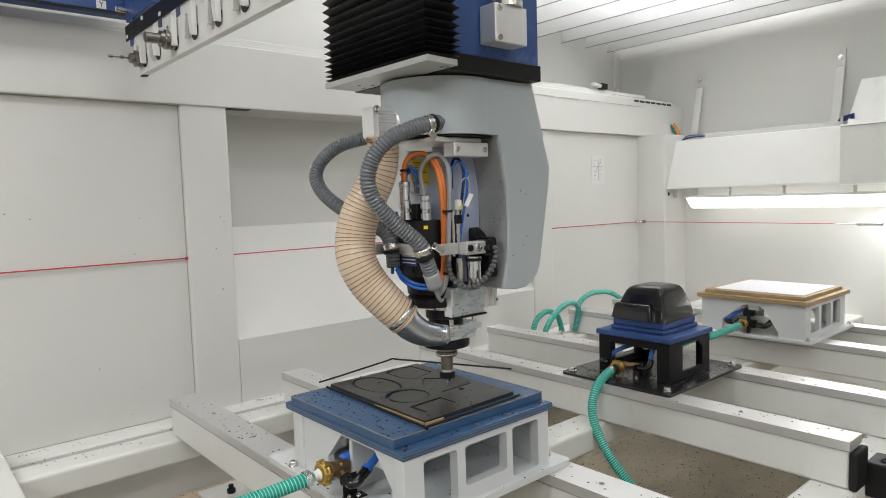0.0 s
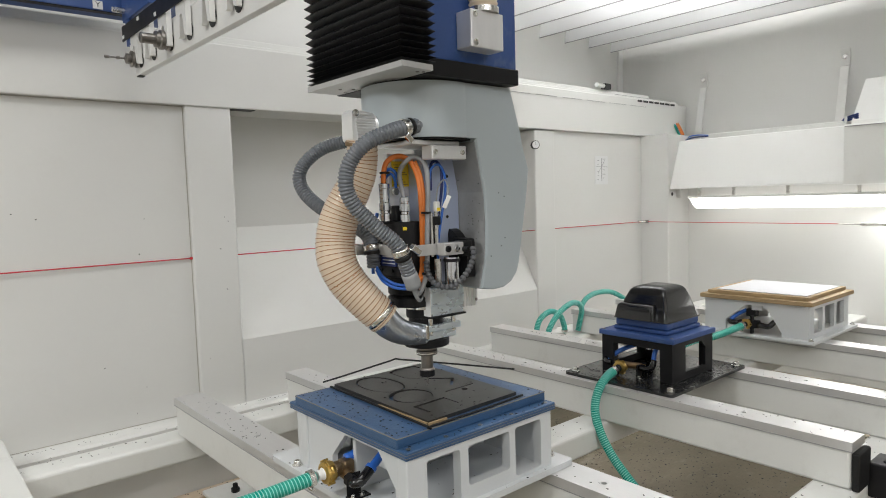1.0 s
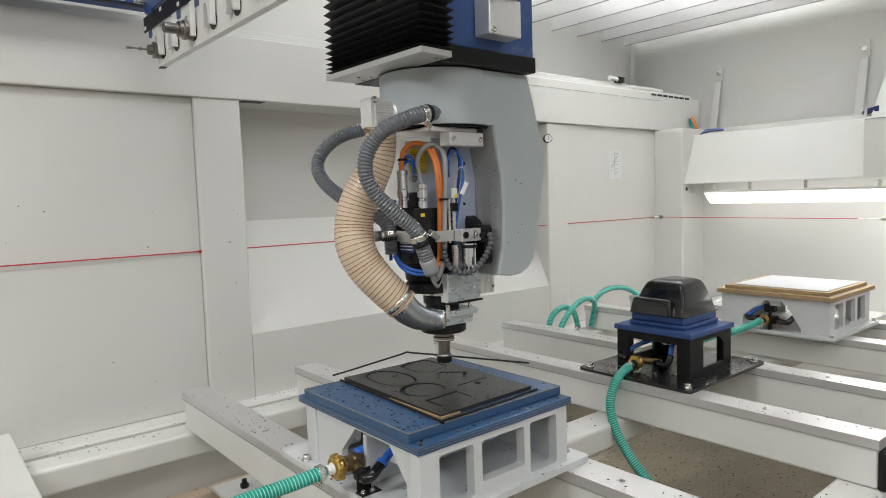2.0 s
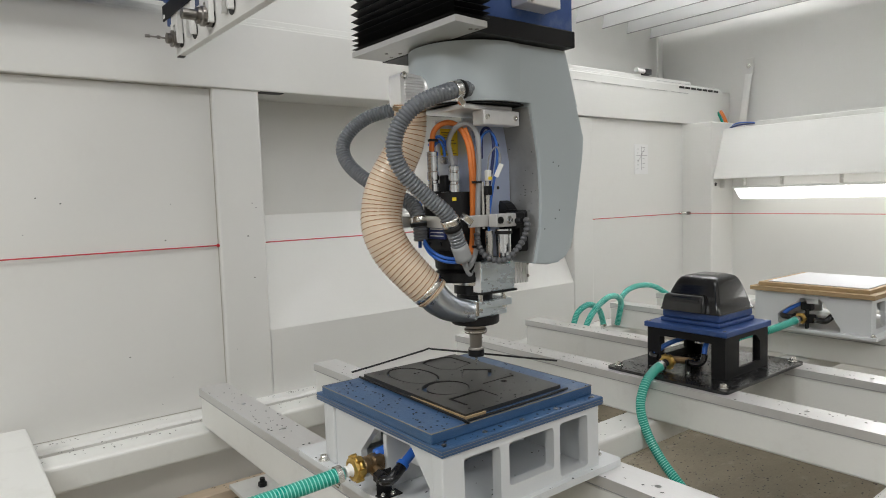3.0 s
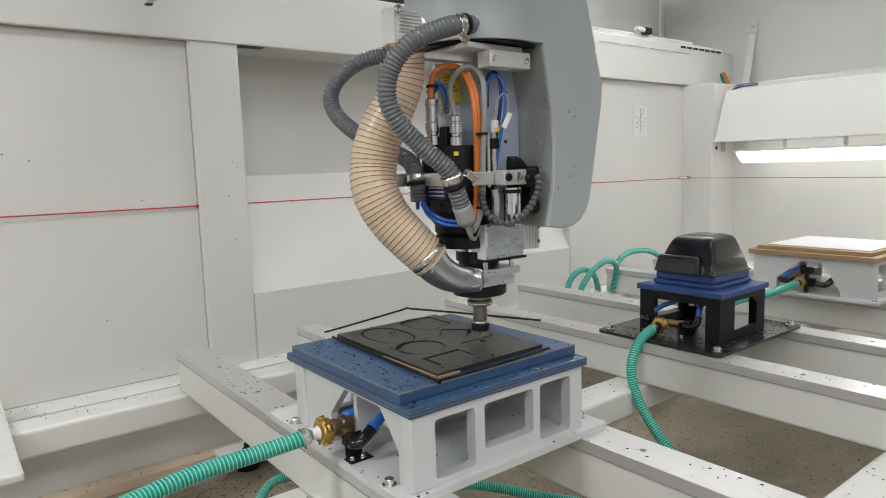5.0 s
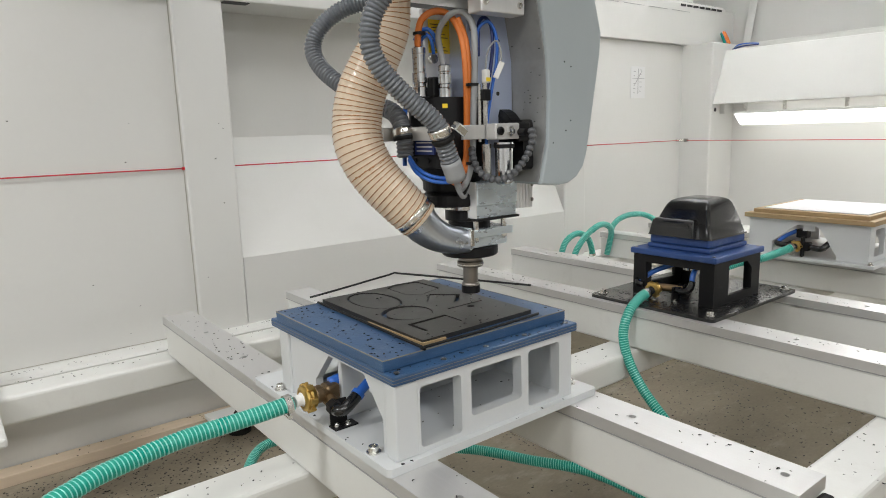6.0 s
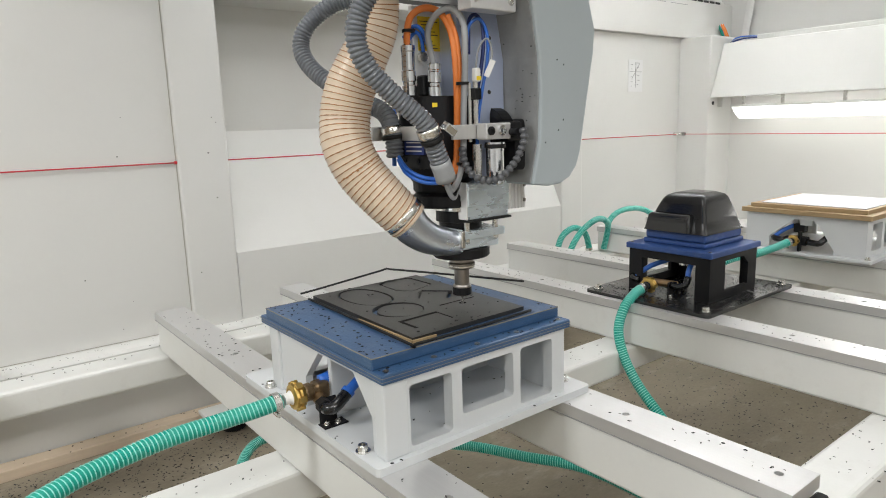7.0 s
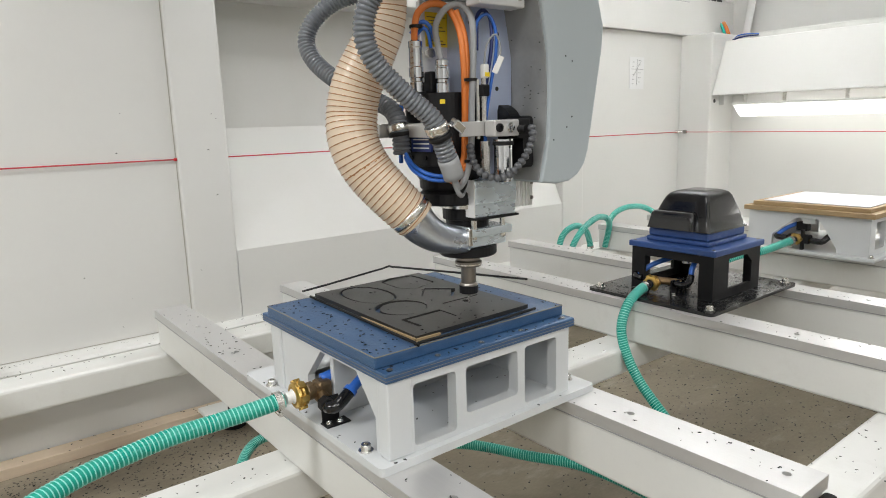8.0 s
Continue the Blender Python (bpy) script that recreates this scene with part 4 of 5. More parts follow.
lift = h("lift_block", box(-0.036, 0.088, -0.071, 0.045, 0.238, 0.291, 0.003), "alu_b", label="milled aluminium slide block")
h("lift_step", box(-0.036, 0.088, -0.066, 0.045, 0.209, 0.2378, 0.0015), "alu_b", lift)
# Thin pale sheet paints the block's left face as the lighter side.
h("lift_lit_side", box(-0.0385, -0.0362, -0.070, 0.044, 0.210, 0.292, 0.0008), "alu_lit", lift)
h("slide_plate", box(0.0885, 0.140, -0.070, -0.052, 0.222, 0.294, 0.002), "alu_lit")
for k in range(4):
    h("slide_rib", box(0.095 + 0.010 * k, 0.100 + 0.010 * k, -0.0735, -0.0695, 0.223, 0.293, 0.0008), "alu_lit")
for z in (0.240, 0.275):
    h("screw", cyl((0.134, -0.0745, z), (0.134, -0.0705, z), 0.0045, sides=12), "tool")

# motor body
motor = h("motor", slab(rounded([(-0.112, -0.020), (-0.070, -0.052), (0.010, -0.052), (0.045, -0.02), (0.045, 0.085), (-0.02, 0.115), (-0.112, 0.085)], 0.03, 6), [], 0.152, Matrix.Translation((0, 0, 0.325))), "black", label="black spindle motor body")
h("motor_taper", lathe([(0.060, 0.268), (0.066, 0.274), (0.067, 0.292), (0.074, 0.302), (0.084, 0.3248)], 36, Matrix.Translation((-0.034, 0.020, 0))), "black", motor)
h("motor_foot", lathe([(0.066, 0.236), (0.070, 0.240), (0.070, 0.262), (0.060, 0.27)], 36, Matrix.Translation((-0.03, 0.02, 0))), "black")
h("cap_label", box(-0.0055, 0.0055, -0.0006, 0.0006, 0.454, 0.463, 0, m=pose(-0.0920, -0.0372, 0, 0, 0, -37.3)), "yellow", motor, "small yellow warning label")
info = h("info_plate", box(-0.003, 0.003, -0.040, 0.030, 0.355, 0.398, 0.001, m=pose(-0.1145, 0.014, 0, 0, 0, 0)), "navy", motor, "dark blue data plate with fine white print")
for k in range(4):
    h("print_bar", box(-0.1185, -0.1178, -0.020 + 0.0, 0.036, 0.362 + 0.009 * k, 0.3645 + 0.009 * k), "white_pl", info)
for z in (0.342, 0.44):
    for y in (0.0, 0.05):
        h("screw", cyl((-0.1155, y, z), (-0.111, y, z), 0.005, sides=10), "black", motor)
h("back_plate", box(-0.105, 0.000, 0.015, 0.028, 0.500, 0.665, 0.002), "alu_lit", label="grey plate behind the connectors")
yl = h("warning_label", box(-0.092, -0.010, 0.0132, 0.0147, 0.574, 0.644), "yellow", label="yellow warning label with small print")
for k in range(9):
    h("print_bar", box(-0.088 + 0.004 * (k % 2), -0.040 - 0.007 * (k % 4), 0.0124, 0.0130, 0.579 + 0.0068 * k, 0.5806 + 0.0068 * k), "ink", yl)
    h("print_bar", box(-0.032, -0.016 - 0.003 * (k % 3), 0.0124, 0.0130, 0.579 + 0.0068 * k, 0.5801 + 0.0068 * k), "ink", yl)
mp = h("mount_plate", box(-0.034, 0.100, -0.045, 0.050, 0.300, 0.655, 0.002), "plate_blue_lit", label="milled mounting plate of the spindle, tinted for bluish reflected light")
for x, z in ((0.055, 0.485), (0.055, 0.335), (-0.02, 0.62), (0.058, 0.60)):
    h("bore", cyl((x, -0.0458, z), (x, -0.044, z), 0.0048, sides=12), "ink", mp)
# connectors
for x, y, z0, z1 in ((-0.121, 0.012, 0.478, 0.585), (-0.078, -0.022, 0.474, 0.546)):
    cn = h("connector", lathe([(0.0120, z0), (0.0150, z0 + 0.002), (0.0150, z0 + 0.022), (0.0130, z0 + 0.024), (0.0130, z0 + 0.030), (0.0158, z0 + 0.032), (0.0158, z0 + 0.052), (0.0144, z0 + 0.054), (0.0144, z1 - 0.016), (0.0154, z1 - 0.014), (0.0154, z1 - 0.003), (0.0108, z1)], 20, Matrix.Translation((x, y, 0))), "chrome", label="round nickel-plated cable connector")
    h("socket", box(x - 0.017, x + 0.017, y - 0.012, y + 0.018, z0 - 0.006, z0 + 0.003, 0.002), "black", cn)
h("junction", box(-0.098, -0.055, -0.006, 0.040, 0.478, 0.522, 0.004), "black")
h("lug", cyl((-0.088, 0.000, 0.560), (-0.088, 0.012, 0.560), 0.010, sides=16), "steel")

# arm and cover
# the arm hangs from the cover; both share one smooth front
face = [(0.2553, 0.6985), (0.282, 0.617), (0.277, 0.565), (0.246, 0.405), (0.234, 0.345), (0.222, 0.315), (0.200, 0.292), (0.170, 0.279), (0.130, 0.276), (0.080, 0.283), (0.103, 0.378), (0.106, 0.470), (0.102, 0.552), (0.088, 0.625), (0.074, 0.690), (0.073, 0.6985)]
b = slab([Vector(p) for p in face], [], 0.28, facing_y(-0.155))
rim = [e for e in b.edges if len(e.link_faces) == 2 and e.calc_face_angle(0) > 0.35 and all(abs(v.co.y + 0.155) < 1e-4 for v in e.verts) and min(v.co.z for v in e.verts) < 0.69]
bmesh.ops.bevel(b, geom=rim, offset=0.005, segments=3, affect="EDGES", profile=0.5)
arm = h("arm", b, "grey_cover", label="smooth grey painted swivel arm")
inner = [(0.080, 0.287), (0.103, 0.378), (0.106, 0.470), (0.102, 0.552), (0.088, 0.625), (0.074, 0.690)]
cheek = [Vector((x - 0.003, z)) for x, z in inner] + [Vector((x + 0.003, z)) for x, z in inner[::-1]]
h("arm_cheek", slab(cheek, [], 0.262, facing_y(-0.147)), "arm_inner", arm, "bare inner cheek of the arm")
rnd_c = random.Random(11)
for _ in range(16):
    y, z, r = rnd_c.uniform(-0.14, -0.055), rnd_c.triangular(0.40, 0.60, 0.43), rnd_c.uniform(0.0007, 0.0016)
    x = next(x0 + (x1 - x0) * (z - z0) / (z1 - z0) for (x0, z0), (x1, z1) in zip(inner, inner[1:]) if z0 <= z <= z1) - 0.003
    h("stuck_chip", box(x - 0.0012, x + 0.0012, y - r, y + r, z - r * 0.7, z + r * 0.7), "chip", arm)
h("hub", lathe([(0.062, 0.0), (0.062, 0.03), (0.05, 0.034)], 36, pose(0.090, -0.03, 0.39, 0, -90, 0)), "black", arm)
for x, z in ((0.155, 0.548), (0.176, 0.538), (0.176, 0.42), (0.160, 0.398), (0.118, 0.372)):
    h("screw_hole", cyl((x, -0.1556, z), (x, -0.150, z), 0.0019, sides=10), "ink", arm)
outline = ring(0, 0, 0.160, 120, 90, 285) + [Vector((0.075, -0.155)), Vector((0.209, -0.155)), Vector((0.209, 0.16))]
b = slab(outline, [], 0.145, Matrix.Translation((0, 0, 0.6985)))
for v in b.verts:
    if v.co.x > 0.2 and v.co.z < 0.7:
        v.co.x = 0.2553
cov = h("cover", b, "grey_cover", label="round grey cover of the swivel axis", smooth=False)
h("cover_bottom", slab(ring(0, 0, 0.150, 36), [], 0.004, Matrix.Translation((0, 0, 0.6940))), "black", cov)
h("gap_ring", slab(ring(0.0, 0.0, 0.150, 40), [], 0.010, Matrix.Translation((0, 0, 0.8436))), "black", cov)
blk = h("clamp_block", box(-0.064, 0.060, -0.128, -0.085, 0.642, 0.679, 0.003), "alu_lit", label="aluminium clamp block under the cover, painted bright as lit")
for x in (-0.052, 0.044):
    h("screw", lathe([(0.007, 0), (0.007, 0.003), (0.0045, 0.0035), (0.0045, 0.001)], 14, pose(x, -0.128, 0.661, 90, 0, 0)), "steel", blk)
h("clamp_block", box(-0.120, 0.045, -0.118, 0.04, 0.6795, 0.692, 0.003), "alu_lit")

# finned outlet of the suction duct
fin = h("outlet_block", slab(rounded([(-0.234, 0.692), (-0.148, 0.692), (-0.146, 0.735), (-0.165, 0.768), (-0.234, 0.774)], 0.012), [], 0.05, facing_y(-0.016)), "alu_lit", label="ribbed aluminium duct outlet block")
for k in range(10):
    h("fin", box(-0.222, -0.150 if k < 6 else -0.150 - 0.005 * (k - 5), -0.0205, -0.0158, 0.698 + 0.0070 * k, 0.7018 + 0.0070 * k, 0.0006), "alu_lit", fin)
h("screw", lathe([(0.009, 0), (0.009, 0.004), (0.0055, 0.005), (0.005, 0.001)], 14, pose(-0.224, -0.017, 0.765, 90, 0, 0)), "steel", fin)
h("outlet_pipe", sweep([(-0.165, 0.01, 0.735), (-0.12, 0.01, 0.738), (-0.06, 0.01, 0.74)], 0.036, 0.02, 20), "alu_lit", fin)

# ram above: bellows, blue column, plate; built round its own axis and set over the head
RAM = Matrix.Translation((0.025, 0.028, -0.006))


def hr(name, bm, material, parent=None, label=""):
    bmesh.ops.transform(bm, matrix=RAM, verts=bm.verts)
    return h(name, bm, material, parent, label)


plate = slab([Vector(p) for p in ((-0.252, -0.255), (-0.150, -0.245), (-0.150, -0.20), (0.10, -0.20), (0.10, 0.19), (-0.252, 0.19))], [], 0.014, Matrix.Translation((0, 0, 0.855)))
pl = hr("ram_plate", plate, "alu", label="bare aluminium plate under the bellows")
for x, y in ((-0.175, -0.215), (-0.162, -0.222), (-0.20, 0.10), (-0.165, 0.13), (-0.17, 0.08), (-0.145, 0.09), (-0.13, 0.14), (-0.12, -0.2), (-0.10, -0.19)):
    hr("screw", cyl((x, y, 0.8535), (x, y, 0.8552), 0.005, sides=10), "tool", pl)
b = bmesh.new()
rings, z, k = [], 0.870, 0
while z < 1.62:
    d = 0.0 if k % 2 == 0 else 0.015
    x0, x1, y0, y1 = -0.240 - d, -0.158, -0.238 - d, 0.172 + d
    loop = [(x0, y0), (x1 + d * 0.9, y0), (x1, -0.19), (0.0, -0.19), (0.0, y1), (x0, y1)]
    rings.append([b.verts.new((p[0], p[1], z)) for p in loop])
    z += min(0.0120, 0.0050 + 0.00042 * k)
    k += 1
for a, c in zip(rings, rings[1:]):
    for j in range(len(a)):
        b.faces.new((a[j - 1], a[j], c[j], c[j - 1]))
hr("bellows", b, "bellows", label="black folded bellows of the vertical axis")
hr("column", box(-0.150, 0.190, -0.205, 0.20, 0.895, 1.62, 0.004), "blue", label="dark blue painted ram column")
hr("column_foot", box(-0.150, 0.192, -0.212, 0.20, 0.853, 0.896, 0.003), "black")
ab = hr("outlet_box", box(-0.035, 0.082, -0.262, -0.206, 0.925, 1.02, 0.003), "alu_lit", label="aluminium box on the ram column")
for z in (0.937, 1.008):
    hr("screw", lathe([(0.0085, 0), (0.0085, 0.003), (0.0055, 0.0035), (0.005, 0.001)], 14, pose(-0.020, -0.262, z, 90, 0, 0)), "steel", ab)
hr("upper_duct", sweep([(0.035, -0.236, 1.0205), (0.036, -0.236, 1.08), (0.05, -0.23, 1.25), (0.06, -0.22, 1.5)], 0.037, pitch=0.012, depth=0.0018, sides=24), "duct")
hr("cap_ring", cyl((0.035, -0.236, 1.020), (0.035, -0.236, 1.034), 0.0405, sides=28), "steel")

# grey corrugated hoses
A = [(-0.079, -0.103, 0.73), (-0.145, -0.127, 0.72), (-0.19, -0.128, 0.709), (-0.252, -0.103, 0.68), (-0.285, -0.077, 0.633), (-0.294, -0.068, 0.576), (-0.273, -0.073, 0.524), (-0.223, -0.089, 0.47), (-0.171, -0.106, 0.421), (-0.144, -0.102, 0.37), (-0.121, -0.098, 0.322)]
ha = h("grey_hose", sweep(A, 0.0190, pitch=0.0088, depth=0.0019, sides=20, sharp=True), "grey_hose", label="thick grey corrugated cable hose")
h("hose_cuff", sweep([(-0.133, -0.100, 0.345), (-0.121, -0.098, 0.322), (-0.114, -0.096, 0.305)], 0.0215, 0.01, 18), "grey_cable", ha)
h("clamp", sweep([(-0.160, -0.127, 0.7165), (-0.140, -0.126, 0.7205)], 0.0235, 0.005, 24), "steel", ha, "steel hose clamp")
h("rubber_ring", sweep([(-0.140, -0.126, 0.7205), (-0.131, -0.124, 0.722)], 0.0240, 0.005, 24), "rubber", ha)
h("clamp", sweep([(-0.166, -0.106, 0.412), (-0.158, -0.106, 0.396)], 0.0235, 0.005, 24), "steel", ha, "steel hose clamp")
h("rubber_ring", sweep([(-0.157, -0.106, 0.395), (-0.152, -0.105, 0.386)], 0.0240, 0.005, 24), "rubber", ha)
h("clamp_screw", box(-0.016, 0.016, -0.009, 0.009, -0.008, 0.010, 0.003, m=pose(-0.135, -0.135, 0.408, 20, 30, 10)), "chrome", ha)
h("clamp_screw", box(-0.014, 0.014, -0.008, 0.008, -0.007, 0.007, 0.003, m=pose(-0.148, -0.140, 0.694, 20, 40, 10)), "chrome", ha)
B = [(-0.080, 0.205, 0.722), (-0.150, 0.268, 0.700), (-0.198, 0.300, 0.658), (-0.218, 0.308, 0.610), (-0.214, 0.280, 0.562), (-0.190, 0.222, 0.515), (-0.156, 0.154, 0.476), (-0.138, 0.088, 0.447), (-0.136, 0.06, 0.406), (-0.133, 0.058, 0.350)]
hb = h("grey_hose", sweep(B, 0.0190, pitch=0.0088, depth=0.0019, sides=20, sharp=True), "grey_hose", label="thick grey corrugated cable hose")
h("clamp", sweep([(-0.1365, 0.064, 0.414), (-0.136, 0.060, 0.398)], 0.0235, 0.005, 24), "steel", hb, "steel hose clamp")
h("rubber_ring", sweep([(-0.136, 0.060, 0.397), (-0.1355, 0.059, 0.388)], 0.0240, 0.005, 24), "rubber", hb)
# beige suction duct with its copper coil
DU = [(-0.2, -0.004, 0.70), (-0.194, 0.004, 0.654), (-0.202, 0.011, 0.605), (-0.224, 0.029, 0.549), (-0.245, 0.047, 0.494), (-0.256, 0.055, 0.437), (-0.26, 0.046, 0.38), (-0.239, 0.029, 0.322), (-0.202, -0.002, 0.265), (-0.160, -0.023, 0.217)]
wide = lambda u: 0.046 + 0.006 * math.sin(math.pi * min(1, max(0, (u - 0.1) / 0.9))) - 0.010 * max(0, 0.35 - u) * 2
du = h("suction_duct", sweep(DU, wide, pitch=0.0112, depth=0.0003, sides=32), "duct", label="translucent beige suction duct with a copper wire coil")
h("wire_coil", coil(DU, lambda u: wide(u) + 0.0007, 0.0112, 0.0011), "coil", du)
spine, _ = along(DU, 0.004)
rows_of = list(frames_of(spine))
p, sx, up = rows_of[int(len(rows_of) * 0.72)]
for k in range(15):
    a = radians(-70 + 10 * k)
    n = (Vector((-0.60, -0.78, 0.15)) - sx.cross(up) * Vector((-0.60, -0.78, 0.15)).dot(sx.cross(up))).normalized()
    side_way = sx.cross(up).cross(n)
    out = n * math.cos(a) + side_way * math.sin(a)
    flat = side_way * math.cos(a) - n * math.sin(a)
    m = Matrix((flat, out, flat.cross(out))).transposed().to_4x4()
    m.translation = p + out * (wide(0.72) + 0.0003) + sx.cross(up) * 0.0016 * math.sin(k * 2.1)
    h("print_bar", box(-0.0030 + 0.0008 * (k % 3), 0.0030, -0.0004, 0.0006, -0.0011, 0.0011, 0, m=m), "coil", du)
h("duct_clamp", sweep([(-0.176, -0.015, 0.236), (-0.167, -0.0195, 0.2255)], 0.0485, 0.004, 32), "steel", du, "wire hose clamp")
h("duct_clamp", sweep([(-0.199, -0.003, 0.692), (-0.1985, -0.001, 0.682)], 0.0425, 0.004, 32), "bronze", du)
h("elbow", sweep([(-0.172, -0.017, 0.231), (-0.146, -0.020, 0.200), (-0.112, -0.025, 0.176), (-0.072, -0.034, 0.163), (-0.04, -0.042, 0.159)], lambda u: 0.044 - 0.017 * u, 0.008, 32), "elbow", label="polished steel suction elbow")
h("elbow_flange", box(-0.052, -0.046, -0.064, 0.02, 0.140, 0.190, 0.002), "alu_b")
h("latch", box(-0.056, -0.046, -0.072, -0.060, 0.150, 0.188, 0.002), "steel")

# clamp bar with valves and filter
h("clamp_bar", box(-0.100, 0.020, -0.106, -0.098, 0.386, 0.416, 0.0015), "alu", label="bent aluminium bar that holds hoses and valves")
h("clamp_bar", box(-0.105, -0.098, -0.106, 0.030, 0.386, 0.416, 0.0015, m=Matrix.Translation((-0.028, 0, 0)) @ Matrix.Rotation(radians(-14), 4, "Z")), "alu")
h("clamp_bar", box(-0.172, -0.110, 0.086, 0.094, 0.386, 0.416, 0.0015), "alu")
h("valve_block", box(-0.040, 0.030, -0.140, -0.108, 0.384, 0.418, 0.003), "alu", label="aluminium valve block")
for x, mt, r in ((-0.028, "black", 0.009), (0.002, "chrome", 0.0105)):
    h("valve_screw", lathe([(r, 0), (r, 0.004), (r * 0.6, 0.005), (r * 0.5, 0.002)], 18, pose(x, -0.140, 0.402, 90, 0, 0)), mt)
h("regulator", box(0.026, 0.062, -0.140, -0.10, 0.378, 0.420, 0.004), "black")
h("gland", cyl((0.030, -0.160, 0.398), (0.030, -0.140, 0.398), 0.008, sides=12), "black")
h("side_housing", slab(rounded([(-0.135, 0.315), (-0.06, 0.315), (-0.06, 0.425), (-0.135, 0.425)], 0.012), [], 0.03, facing_x(0.045)), "black")
fl = h("air_filter", lathe([(0.016, 0.290), (0.0195, 0.294), (0.0195, 0.365), (0.021, 0.367), (0.021, 0.378)], 22, Matrix.Translation((-0.002, -0.124, 0))), "chrome", label="small steel air filter bowl")
h("filter_ring", cyl((-0.002, -0.124, 0.366), (-0.002, -0.124, 0.374), 0.0225, sides=22), "black", fl)
for x, y, z0, z1, r in ((-0.033, -0.100, 0.40, 0.515, 0.0055), (-0.044, -0.094, 0.38, 0.50, 0.004), (-0.036, -0.105, 0.30, 0.375, 0.010)):
    h("air_pipe", cyl((x, y, z0), (x, y, z1), r, sides=12), "steel")
h("fitting", box(-0.041, -0.027, -0.112, -0.098, 0.502, 0.530, 0.003), "white_pl", label="white pneumatic fitting with a yellow mark")
h("fitting_mark", box(-0.0395, -0.0275, -0.1132, -0.1122, 0.505, 0.513), "yellow")
h("fitting", box(-0.042, -0.022, -0.108, -0.09, 0.466, 0.490, 0.003), "black")
h("cable_tag", box(-0.006, 0.006, -0.002, 0.002, -0.018, 0.018, 0.001, m=pose(-0.012, -0.122, 0.528, 0, 25, -35)), "white_pl")
# segmented coolant hose
LOC = [(-0.062, -0.088, 0.365), (-0.07, -0.10, 0.347), (-0.071, -0.112, 0.328), (-0.067, -0.126, 0.313), (-0.053, -0.138, 0.303), (-0.039, -0.15, 0.301), (-0.024, -0.162, 0.306), (-0.012, -0.169, 0.318), (0.003, -0.172, 0.332), (0.012, -0.177, 0.347), (0.025, -0.176, 0.366), (0.030, -0.178, 0.384), (0.033, -0.172, 0.400)]
lp, _ = along(LOC, 0.0125)
lc = h("segment_hose", sweep(LOC, 0.0045, 0.006, 8), "segment", label="grey hose of ball-jointed segments")
for p, s, u in frames_of(lp):
    t = s.cross(u)
    h("segment", lathe([(0.005, -0.0055), (0.0078, -0.003), (0.0086, 0.0), (0.0078, 0.003), (0.0055, 0.0055)], 12, Matrix.Translation(p) @ t.to_track_quat("Z", "Y").to_matrix().to_4x4()), "segment", lc, smooth=True)
